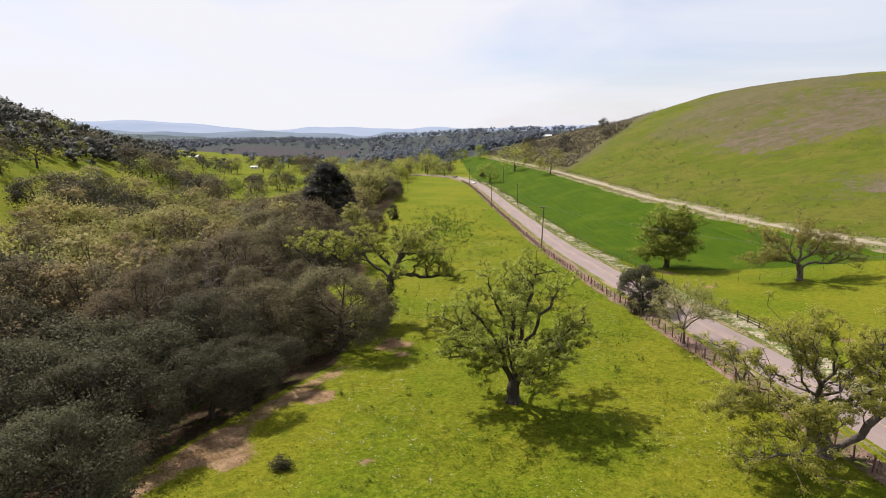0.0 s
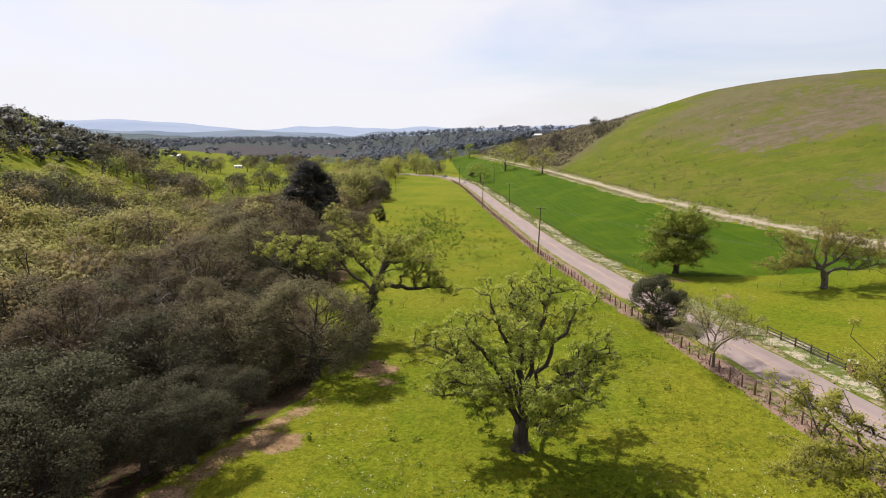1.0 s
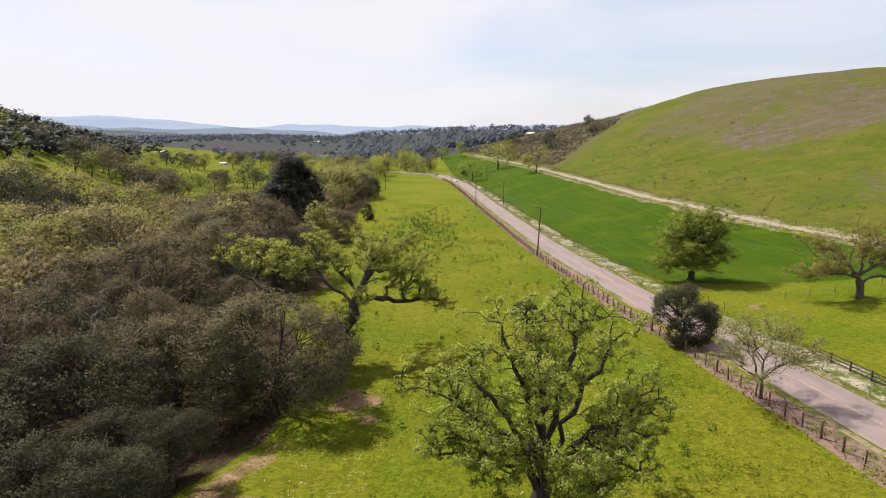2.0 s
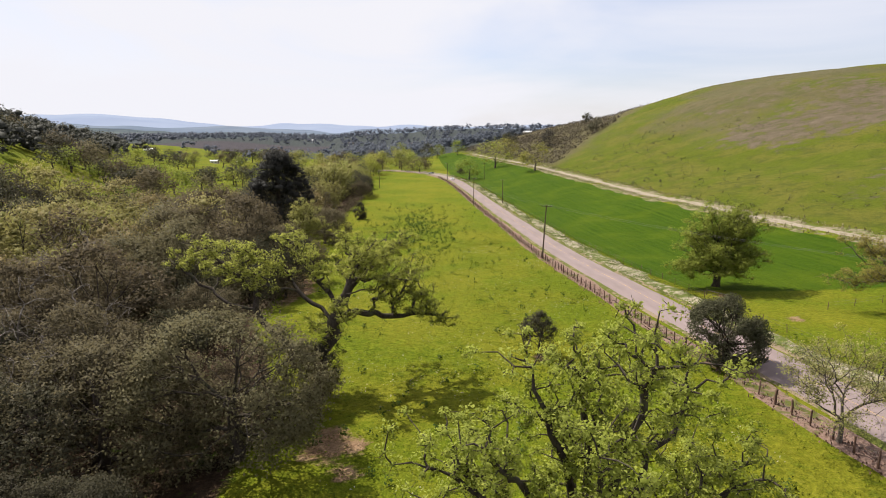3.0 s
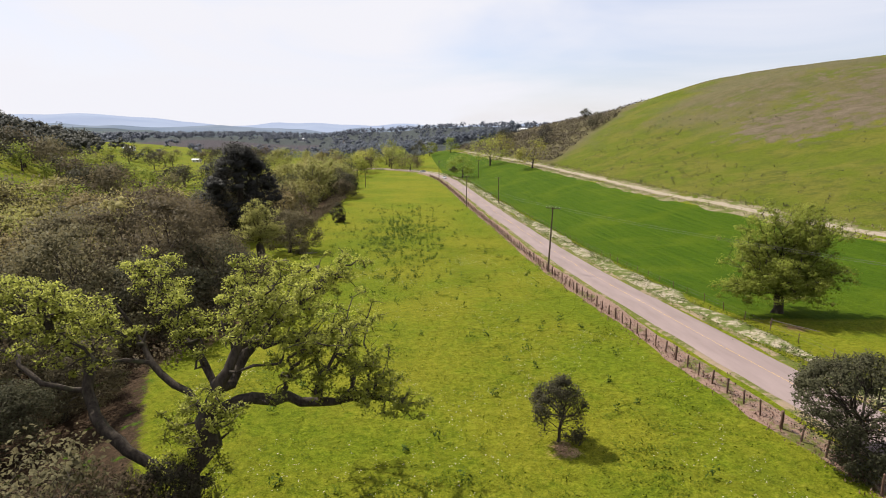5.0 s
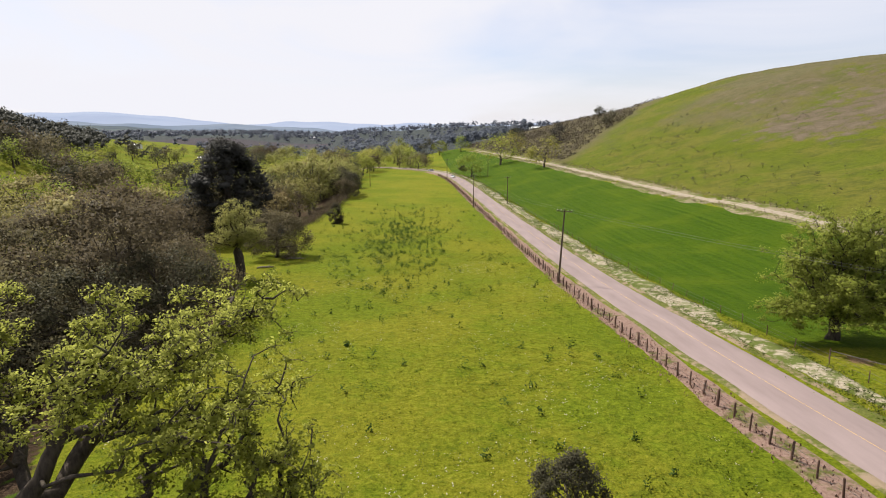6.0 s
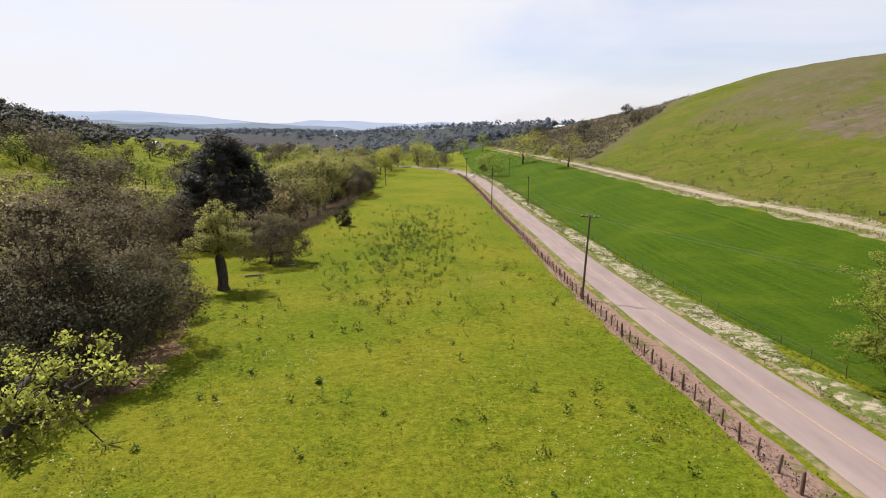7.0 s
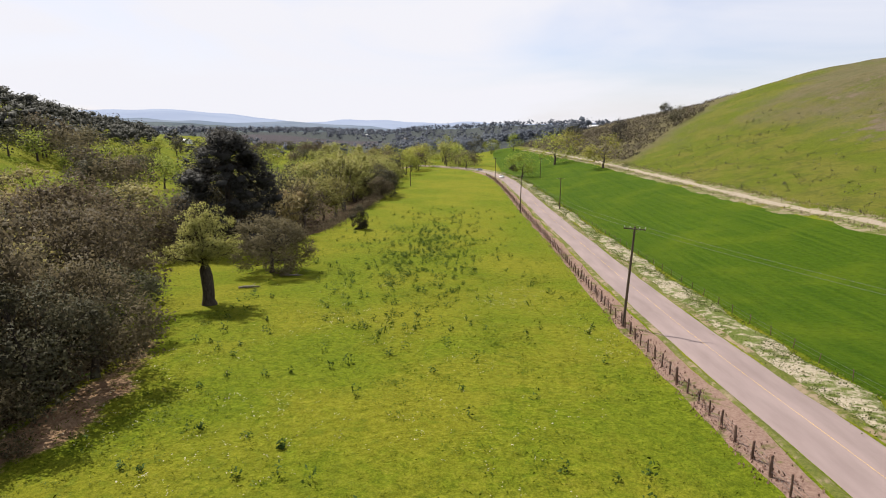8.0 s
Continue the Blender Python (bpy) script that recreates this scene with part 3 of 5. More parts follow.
def leaf_quads(rng, centres, counts, radius, size, flat=0.7, up=0.35, long=1.0, heart=None, sky=0.5, ruffle=0.35):
    """Small folded leaf sprays scattered round clump centres."""
    c = np.repeat(centres, counts, axis=0)
    n = len(c)
    r = np.repeat(np.broadcast_to(radius, len(centres)), counts)
    off = rng.normal(size=(n, 3))
    off *= (np.minimum(np.linalg.norm(off, axis=1), 1.9) / (np.linalg.norm(off, axis=1) + 1e-9))[:, None]
    p = c + off * r[:, None] * np.array([0.6, 0.6, 0.6 * flat])
    nrm = unit(rng.normal(size=(n, 3)) + np.array([0, 0, up * 3]))
    u = unit(np.cross(nrm, rng.normal(size=(n, 3))))
    if long < 0:                                     # hanging sprays
        u = u * 0.45 + np.array([0, 0, -1.0])
        nrm = unit(np.cross(u, rng.normal(size=(n, 3))))
    w = np.cross(nrm, u)
    s = size * rng.uniform(0.6, 1.35, n)[:, None]
    width = 0.62 / max(abs(long), 0.2)
    fold = nrm * s * 0.25
    v = np.stack([p - u * s, p - w * s * width + fold, p + u * s * 0.9, p + w * s * width * 0.8 + fold], 1)
    # the sprays take their shading from the rounded mass that they belong to
    mass = unit(p - (centres.mean(axis=0) if heart is None else heart))
    shade = mass * 0.35 + unit(off) * 0.7 + np.array([0, 0, sky])
    own = unit(np.cross(v[:, 2] - v[:, 0], v[:, 3] - v[:, 1]))
    turn = np.sum(own * shade, axis=1) < 0
    v[turn] = v[turn][:, ::-1]
    own[turn] *= -1
    shade = unit(shade + own * ruffle)
    return v.reshape(-1, 3), np.arange(4 * n).reshape(-1, 4), np.repeat(shade, 4, axis=0)


def lump():
    """Points and triangles of a rounded lump."""
    bm = bmesh.new()
    bmesh.ops.create_icosphere(bm, subdivisions=1, radius=1.0)
    v = np.array([q.co[:] for q in bm.verts])
    f = np.array([[q.index for q in g.verts] for g in bm.faces])
    bm.free()
    return v, f


LUMP, LUMP_FACES = lump()


def dense_hearts(rng, centres, radius, flat=0.8, sky=0.5, heart=None):
    """The close inner foliage of each clump, seen between its outer sprays."""
    n, m = len(centres), len(LUMP)
    off = LUMP[None] * np.broadcast_to(radius, n)[:, None, None] * rng.uniform(0.45, 1.35, (n, m, 1)) * np.array([1, 1, flat])
    v = (centres[:, None] + off).reshape(-1, 3)
    f = (LUMP_FACES[None] + m * np.arange(n)[:, None, None]).reshape(-1, 3)
    mass = unit(v - (centres.mean(axis=0) if heart is None else heart))
    soft = np.broadcast_to(LUMP, (n, m, 3)).reshape(-1, 3)
    return v, f, unit(mass * 0.35 + soft * 0.75 + np.array([0, 0, sky]) + rng.normal(size=(n * m, 3)) * 0.15)


def grow(rng, trunk, clumps, wander=0.16, step=1.1, bias=0.55, lift=0.12, limbs=()):
    """Branches from a trunk line to every clump: lists of node places, parents and chains."""
    nodes, parent = [np.array(q, float) for q in trunk], [-1] + list(range(len(trunk) - 1))
    reach = [0.0]
    for a, b in zip(nodes, nodes[1:]):
        reach.append(reach[-1] + np.linalg.norm(b - a) * 0.3)
    chains = [list(range(len(trunk)))]
    free = max(1, len(trunk) - 3)
    tips = []
    top = nodes[-1]
    for line in limbs:                               # the main limbs, each along its own line
        q = np.array(line, float)
        near = int(np.linalg.norm(np.array(nodes) - q[0], axis=1).argmin())
        s = np.concatenate([[0], np.cumsum(np.linalg.norm(np.diff(q, axis=0), axis=1))])
        m = max(4, int(s[-1] / 1.0))
        t = np.linspace(0, s[-1], m + 1)[1:]
        q = np.stack([np.interp(t, s, q[:, k]) for k in range(3)], 1)
        q[:-1] += rng.normal(size=(m - 1, 3)) * 0.14
        chain, last = [near], near
        for p in q:
            nodes.append(p)
            parent.append(last)
            reach.append(reach[last] + 0.35 * np.linalg.norm(p - nodes[last]))
            last = len(nodes) - 1
            chain.append(last)
        chains.append(chain)
        tips.append(last)
    for c in sorted(clumps, key=lambda q: np.linalg.norm(q - top)):
        arr = np.array(nodes[free:])
        d = np.linalg.norm(arr - c, axis=1)
        cost = d + bias * np.array(reach[free:]) + 1.5 * np.maximum(arr[:, 2] - c[2], 0)
        k = int(cost.argmin()) + free
        a = nodes[k]
        length = np.linalg.norm(c - a)
        m = max(2, int(length / step) + 1)
        way = (c - a) / m
        bend = rng.normal(size=3) * length * wander * 0.7 + np.array([0, 0, length * lift])
        chain, last = [k], k
        for i in range(1, m + 1):
            f = i / m
            q = a + (c - a) * f + bend * math.sin(math.pi * f) + (rng.normal(size=3) * wander * step * 0.55 if i < m else 0)
            nodes.append(q)
            parent.append(last)
            reach.append(reach[last] + np.linalg.norm(q - nodes[last]))
            last = len(nodes) - 1
            chain.append(last)
        chains.append(chain)
        tips.append(last)
    weight = np.zeros(len(nodes))
    weight[tips] = 1
    for k in range(len(nodes) - 1, 0, -1):
        if parent[k] >= 0:
            weight[parent[k]] += weight[k]
    return np.array(nodes), parent, chains, np.maximum(weight, 1)


def wood_pieces(rng, nodes, chains, weight, trunk_r, tip_r, flare=1.35, sides=6):
    power = math.log(trunk_r / tip_r) / math.log(max(weight.max(), 2))
    r = tip_r * weight ** power
    pieces = []
    for n, chain in enumerate(chains):
        rr = r[chain].copy()
        if n == 0:
            rr = np.maximum(rr, trunk_r * np.linspace(1.0, 0.8, len(rr)))
            rr[0] *= flare
            rr[-1] *= 0.35
        else:
            rr[0] = min(rr[0], rr[1] * 1.25)
            rr[-1] *= 0.45
        k = 9 if n == 0 and sides > 4 else (sides if rr[0] > 0.08 else min(sides, 4))
        pieces.append(tube(nodes[chain], rr * rng.uniform(0.92, 1.08, len(rr)), k))
    return pieces


def limb_clumps(rng, fork, tips, n, gather, low=0.3):
    """Clump centres strung along limbs, so that the crown keeps its gaps."""
    out = []
    for tip, share in tips:
        tip = np.array(tip, float)
        for _ in range(max(3, int(n * share))):
            t = low + (1 - low) * rng.random() ** 0.7
            q = fork + (tip - fork) * t
            q[2] += math.sin(math.pi * t) * 0.06 * np.linalg.norm(tip - fork)
            out.append(q + rng.normal(size=3) * gather * (0.35 + 0.75 * t) * np.array([1, 1, 0.75]))
    return np.array(out)


def shell_clumps(rng, n, R, low, high, lobes=12, squash=1.0, rise=0.15):
    """Clump centres over a closed crown built of rounded lobes, with hollows between them."""
    mid, half = low + (high - low) * 0.45, (high - low) * 0.55
    d = unit(np.column_stack([rng.normal(size=(lobes, 2)), rng.normal(size=lobes) * 0.75 + rise]))
    d[0] = (0.1, 0.0, 1.0)
    grip = rng.uniform(0.34, 0.50, lobes)                # lobe radius as a share of the crown's
    core = d * (1.0 - grip * 0.95)[:, None] * rng.uniform(0.88, 1.08, (lobes, 1))
    out = []
    while len(out) < n:
        k = int(rng.integers(lobes))
        q = unit(rng.normal(size=3) + d[k] * 0.9 + np.array([0, 0, rise + 0.1]))
        p = core[k] + q * grip[k] * rng.uniform(0.85, 1.05)
        others = np.linalg.norm(core - p, axis=1) < grip * 0.72
        others[k] = False
        if others.any():
            continue
        z = mid + p[2] * half
        out.append((p[0] * R, p[1] * R * squash, max(z, low)))
    return np.array(out)


def thing(name, x, y, label, category, group="", turn=0.0, sink=0.15):
    ob = new(name)
    ob.empty_display_size = 0.5
    ob.matrix_basis = pose(x, y, float(ground(x, y)) - sink, 0, 0, turn)
    return tagged(ob, label, category, group)


def put_tree(name, at, label, trunk, clumps, per, leaf_r, leaf_s, leaf_m, bark_m, trunk_r, tip_r, seed, group="", flat=0.7, up=0.35, long=1.0,
             wander=0.16, bias=0.55, twigs=3, lift=0.12, turn=0.0, step=1.1, sides=6, limbs=(), close=0.0, ruffle=0.35, spread_r=0.0):
    """One whole tree: trunk with limbs, twigs and a crown of leaf sprays."""
    rng = np.random.default_rng(seed)
    nodes, parent, chains, weight = grow(rng, trunk, clumps, wander, step, bias, lift, limbs)
    ob = thing(name, at[0], at[1], label, "tree", group, turn)
    pieces = wood_pieces(rng, nodes, chains, weight, trunk_r, tip_r, sides=sides)
    tips = np.array([nodes[c[-1]] for c in chains[1:]])
    if twigs:
        for q in tips:
            for _ in range(twigs):
                e = q + rng.normal(size=3) * leaf_r * np.array([0.8, 0.8, 0.6])
                pieces.append(tube([q, (q + e) / 2 + rng.normal(size=3) * 0.1, e], [tip_r * 0.8, tip_r * 0.55, tip_r * 0.3], 3))
    v, f = join(pieces)
    part("trunk", raw_mesh(name + "_wood", v, f, bark_m, True), ob)
    if not per:
        return ob
    rad = leaf_r * rng.uniform(1 - spread_r, 1 + spread_r, len(tips))
    v, f, shade = leaf_quads(rng, tips, rng.poisson(per, len(tips)) + 2, rad, leaf_s, flat, up, long, ruffle=ruffle)
    if close:
        hv, hf, hs = dense_hearts(rng, tips, rad * close, max(flat, 0.6))
        f, v, shade = [f, hf + len(v)], np.concatenate([v, hv]), np.concatenate([shade, hs])
    part("crown", raw_mesh(name + "_leaves", v, f, leaf_m, False, shade), ob)
    return ob


def bent(points, n=7, seed=0, wobble=0.06):
    """A trunk line through points, evenly cut and slightly crooked."""
    rng = np.random.default_rng(seed)
    p = np.array(points, float)
    s = np.concatenate([[0], np.cumsum(np.linalg.norm(np.diff(p, axis=0), axis=1))])
    t = np.linspace(0, s[-1], n)
    q = np.stack([np.interp(t, s, p[:, c]) for c in range(3)], 1)
    q[1:-1] += rng.normal(size=(n - 2, 3)) * wobble * s[-1] / n * 2
    return q


def round_tips(rng, count, R, z_lo, z_hi, start=0.0):
    out = []
    for k in range(count):
        a = start + 2 * math.pi * (k + rng.uniform(-0.25, 0.25)) / count
        f = rng.random()
        r = R * (1.0 - 0.55 * f ** 1.5) * rng.uniform(0.88, 1.08)
        out.append(((r * math.cos(a), r * math.sin(a), z_lo + (z_hi - z_lo) * f), 1.0 / count))
    return out


# the broad valley oak that stands free in the pasture
rng = np.random.default_rng(11)
fork = np.array([0.1, 0.0, 2.4])
tips = round_tips(rng, 8, 9.4, 6.0, 11.0) + [((1.2, 0.6, 16.2), .08), ((2.4, -0.8, 15.8), .1), ((-2.8, 1.0, 15.2), .1), ((-5.4, -2.2, 13.0), .09), ((5.4, 2.0, 13.2), .09), ((0.2, 2.8, 14.6), .08), ((7.6, -0.5, 10.6), .08), ((-7.4, 1.0, 10.8), .08),
                                               ((-0.6, -3.5, 13.4), .08), ((4.6, -2.6, 4.6), .05), ((-4.8, -1.6, 4.8), .05), ((5.6, 2.4, 5.2), .04), ((1.2, -5.0, 6.0), .05)]
put_tree("valley_oak", (7.6, 58.9), "free-standing valley oak with fresh light-green leaves in the pasture", bent([(0, 0, 0), (0.05, 0, 1.2), fork, (0.15, 0.05, 3.2)], 6, 1),
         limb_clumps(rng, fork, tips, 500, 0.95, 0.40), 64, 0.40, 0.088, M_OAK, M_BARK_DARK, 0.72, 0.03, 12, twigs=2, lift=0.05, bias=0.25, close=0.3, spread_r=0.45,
         limbs=[[(0.1, 0, 1.2 + 0.15 * k), (0.26 * a, 0.26 * b, 2.2 + 0.34 * c), (0.58 * a, 0.58 * b, 1.0 + 0.68 * c), (0.93 * a, 0.93 * b, c * 0.96)]
                for k, (a, b, c) in enumerate(((2.4, -0.8, 15.2), (-2.8, 1.0, 14.6), (-5.4, -2.2, 12.4), (5.4, 2.0, 12.6), (0.2, 2.8, 14.0), (7.6, -0.5, 9.4), (-7.4, 1.0, 9.6), (-0.6, -3.5, 12.8)))])

# gnarled oak by the roadside, low and wide
rng = np.random.default_rng(21)
fork = np.array([-0.6, 0.2, 4.2])
tips = [((-9.5, -1.5, 6.4), .14), ((-9.0, 3.5, 9.2), .12), ((-5.0, -5.5, 6.5), .12), ((-4.0, 1.0, 11.8), .14), ((0.5, 3.5, 11.6), .12), ((4.5, 0.5, 11.0), .13), ((8.5, -1.5, 9.0), .13), ((6.5, 4.5, 8.6), .1), ((1.0, -6.0, 8.4), .12), ((-11.0, 0.5, 5.0), .08), ((-10.5, -5.0, 3.4), .1), ((-7.0, -8.0, 3.2), .08), ((9.5, -5.0, 6.4), .1)]
put_tree("valley_oak", (33.6, 46.6), "gnarled roadside valley oak with wide crooked limbs", bent([(0, 0, 0), (-0.2, 0, 2.0), fork, (-0.9, 0.4, 5.6)], 6, 2),
         limb_clumps(rng, fork, tips, 480, 1.0), 80, 0.50, 0.09, M_OAK, M_BARK, 0.7, 0.028, 22, close=0.32, spread_r=0.4, twigs=2, wander=0.24, lift=0.14,
         limbs=[[(0.0, 0, 0.6), (2.6, -0.6, 2.2), (4.6, -0.4, 4.8), (5.2, 0.2, 7.6)], [(-0.6, 0.2, 4.2), (-3.0, -0.8, 5.2), (-5.4, -0.4, 5.0), (-8.6, -1.4, 5.8)], [(-0.3, 0.1, 3.0), (-2.4, -2.4, 3.4), (-5.6, -5.0, 3.4), (-8.6, -5.4, 3.2)]])

# great oak at the edge of the wood, with a long level arm over the pasture and limbs back over the creek
rng = np.random.default_rng(31)
fork = np.array([1.8, 0.0, 8.2])
tips = [((13.0, 2.4, 7.2), .10), ((11.8, 3.6, 8.8), .10), ((9.0, 1.6, 11.6), .14), ((8.6, 10.6, 13.8), .13), ((4.2, 14.5, 12.6), .09), ((5.2, 1.6, 14.6), .13), ((7.0, 4.4, 13.2), .12), ((-0.6, 4.0, 13.8), .08), ((-4.2, 8.4, 15.2), .1),
        ((-7.1, 1.3, 14.8), .1), ((-12.4, 4.1, 15.0), .11), ((-16.0, 6.5, 12.6), .1), ((-12.0, 9.0, 12.0), .08), ((2.2, 8.2, 14.4), .09), ((3.4, -3.4, 9.6), .05), ((10.0, 5.2, 11.4), .07), ((-9.6, 0.5, 12.6), .06)]
crown_at = limb_clumps(rng, fork, tips, 420, 0.74, 0.42)
skirt = np.column_stack([rng.normal(size=70) * 0.9 + 0.7, rng.normal(size=70) * 0.8, rng.uniform(1.6, 8.2, 70)])
put_tree("valley_oak", (-9.8, 90.4), "great valley oak at the wood edge with long crooked limbs", bent([(0, 0, 0), (0.1, 0, 2.5), (0.8, 0.0, 5.0), fork, (2.1, 0.4, 9.2)], 7, 3),
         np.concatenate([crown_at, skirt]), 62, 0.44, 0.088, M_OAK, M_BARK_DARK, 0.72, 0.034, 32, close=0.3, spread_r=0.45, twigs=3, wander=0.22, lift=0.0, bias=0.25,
         limbs=[[(0.4, 0, 3.4), (-1.8, 0.8, 4.4), (-4.7, 1.6, 5.9), (-6.6, 3.8, 7.4), (-7.1, 4.6, 9.2), (-8.2, 4.8, 10.8), (-11.0, 5.2, 13.2)], [(2.4, 0.2, 8.2), (3.6, 1.4, 7.9), (5.0, 2.3, 7.8), (6.6, 2.5, 7.0), (8.9, 2.5, 7.5), (12.4, 2.4, 7.2)],
                [(2.5, 0.6, 8.8), (3.4, 3.6, 10.6), (5.8, 7.2, 12.4), (8.2, 10.0, 13.2)], [(2.3, 0.4, 8.8), (0.2, 3.2, 10.4), (-2.2, 5.4, 12.4), (-4.0, 8.0, 14.4)], [(2.4, 0.4, 8.8), (3.4, 0.8, 11.6), (5.0, 1.4, 14.0)],
                [(-6.6, 3.8, 7.4), (-9.0, 3.6, 8.2), (-11.8, 5.0, 9.6), (-15.0, 6.2, 11.8)], [(-7.1, 4.6, 9.2), (-7.4, 2.6, 11.4), (-7.2, 1.5, 14.0)], [(2.0, 0.1, 7.4), (-0.2, 1.4, 8.8), (-1.6, 2.0, 9.4), (-3.2, 3.4, 11.6)]])

# three oaks across the road
rng = np.random.default_rng(61)
fork = np.array([-0.8, 0.0, 4.0])
tips = [((-11.5, 0.5, 5.0), .15), ((-10.0, -3.5, 7.2), .12), ((-7.5, 3.5, 10.0), .13), ((-2.0, -3.0, 11.6), .13), ((2.5, 3.0, 12.0), .14), ((6.5, -2.0, 10.6), .13), ((12.0, 0.5, 7.0), .15), ((13.5, -1.5, 4.6), .1), ((9.0, 4.0, 8.6), .12), ((-4.0, 5.5, 9.6), .1)]
put_tree("oak", (74.0, 116.2), "wide spreading oak with thin reddish-olive foliage", bent([(0, 0, 0), (0.1, 0, 1.5), (-0.2, 0, 2.8), fork], 6, 6),
         limb_clumps(rng, fork, tips, 380, 1.15), 44, 0.6, 0.12, M_OAK_RUST, M_BARK, 0.6, 0.026, 62, twigs=3, wander=0.2)
rng = np.random.default_rng(71)
fork = np.array([0.0, 0.0, 2.2])
tips = round_tips(rng, 9, 6.2, 4.2, 7.6) + [((0.4, 0.3, 8.8), .12), ((-2.4, 0.6, 8.4), .12), ((2.4, -0.4, 8.6), .12)]
put_tree("young_tree", (33.9, 77.4), "small pale-leaved tree with a vase of thin branches by the fence", bent([(0, 0, 0), (0.05, 0, 1.2), fork], 5, 7, 0.03),
         limb_clumps(rng, fork, tips, 190, 0.8, 0.45), 28, 0.6, 0.09, M_PALE, M_BARK, 0.2, 0.014, 72, twigs=4, wander=0.08, lift=0.05)


def live_oak(name, at, R, high, seed, label, leaf_m=None, low=0.9, clumps=170, per=52, size=0.19, group="", turn=0.0, squash=1.0, twigs=0, bark=None, close=0.16, ruffle=0.3, lobes=13, rise=0.15):
    rng = np.random.default_rng(seed)
    c = shell_clumps(rng, clumps, R, low, high, lobes if clumps > 40 else 6, squash, rise)
    t = bent([(0, 0, 0), (0.1, 0.1, low + 0.6), (0.2, 0, high * 0.42)], 5, seed, 0.1)
    return put_tree(name, at, label, t, c, per, 2.5 * R / math.sqrt(clumps), size, leaf_m or M_LIVE, bark or M_BARK_DARK, 0.06 * R, 0.02, seed + 1, group,
                    0.8, 0.35, 1.0, 0.14, 0.7, twigs, 0.08, turn, 1.6 if twigs else 3.2, 5 if twigs else 3, close=close, ruffle=ruffle, spread_r=0.35)


live_oak("shrub", (-9.6, 88.6), 1.9, 6.2, 35, "dark twiggy shrub round the foot of the great oak", None, 0.3, 110, 50, 0.07, twigs=2)
live_oak("live_oak", (34.2, 95.8), 4.2, 7.8, 81, "dark rounded live oak beside the fence", None, 0.35, 330, 84, 0.10, twigs=2, rise=0.0, lobes=15)
rng = np.random.default_rng(51)
fork = np.array([0.0, 0.2, 3.0])
tips = round_tips(rng, 10, 7.4, 3.2, 9.0) + [((0.5, 0, 13.4), .12), ((-3.5, 1.0, 12.4), .12), ((3.2, -1.0, 12.6), .12), ((5.8, 0.5, 10.4), .1), ((-5.8, -0.6, 9.6), .1), ((1.0, -3.5, 11.4), .1), ((-3.0, -4.5, 7.5), .1), ((3.8, -4.5, 7.2), .1), ((-6.6, -1.5, 4.6), .1), ((6.8, 0.0, 11.8), .12), ((3.4, 1.0, 13.8), .12), ((-1.6, 0.5, 13.8), .1)]
put_tree("oak", (53.4, 134.2), "full-crowned green oak standing in the sown field", bent([(0, 0, 0), (0.2, 0, 1.4), fork, (0.1, 0, 4.4)], 6, 5),
         limb_clumps(rng, fork, tips, 460, 1.2, 0.36), 66, 0.74, 0.105, M_OAK_GREEN, M_BARK_DARK, 0.6, 0.026, 52, twigs=1, close=0.36, spread_r=0.35)
live_oak("live_oak_sapling", (14.2, 100.2), 2.0, 5.2, 91, "small dark live oak sapling in the pasture", None, 0.2, 120, 56, 0.085, twigs=2, rise=0.1, lobes=10)
live_oak("live_oak_sapling", (-20.9, 254.0), 2.3, 6.4, 95, "single dark young tree in the pasture", None, 0.3, 80, 60, 0.15, rise=-0.1)
live_oak("shrub", (-14.2, 46.2), 0.9, 1.2, 97, "low grey-green shrub in the grass", None, 0.15, 26, 40, 0.08)
live_oak("live_oak", (-25.6, 198.5), 7.0, 10.0, 99, "dark rounded live oak at the pasture edge", M_LIVE_BROWN, 0.2, 210, 60, 0.17, rise=-0.1)

# old oak with a bare trunk beside the wood
rng = np.random.default_rng(101)
fork = np.array([-0.2, 0.0, 6.4])
tips = round_tips(rng, 7, 4.4, 7.6, 11.0) + [((0.5, 0.3, 13.8), .13), ((-2.2, 0, 13.0), .13), ((2.2, 0.4, 12.2), .12)]
put_tree("valley_oak", (-26.4, 175.4), "old valley oak with a stout dark trunk and yellow-green crown", bent([(0, 0, 0), (0.3, 0, 1.6), (0.0, 0, 3.4), (-0.5, 0, 5.0), fork], 7, 8),
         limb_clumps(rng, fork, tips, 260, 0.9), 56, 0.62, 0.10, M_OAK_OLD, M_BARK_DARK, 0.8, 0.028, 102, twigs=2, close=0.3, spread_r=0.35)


def cypress(at, seed):
    rng = np.random.default_rng(seed)
    c = []
    for _ in range(330):
        f = rng.random() ** 0.8
        z = 2.0 + 25.0 * f
        R = 13.0 * (1 - f ** 2.2) ** 0.62 * (0.92 + 0.1 * math.sin(z * 1.5)) + 0.8
        a = rng.random() * 6.2832
        r = R * (0.55 + 0.5 * rng.random() ** 0.5) * (0.85 + 0.2 * math.sin(a * 3 + z * 0.4))
        c.append((r * math.cos(a), r * math.sin(a), z - r * 0.08))
    return put_tree("cypress", at, "massive dark broad cypress rising above the wood", bent([(0, 0, 0), (0, 0, 8), (0.2, 0, 18), (0.1, 0, 26.0)], 12, seed, 0.02), np.array(c),
                    90, 1.9, 0.26, M_CONIFER, M_BARK_DARK, 0.75, 0.03, seed + 1, flat=0.7, up=0.6, twigs=0, lift=0.02, step=2.0, bias=1.5, close=0.5, ruffle=0.2, spread_r=0.35)


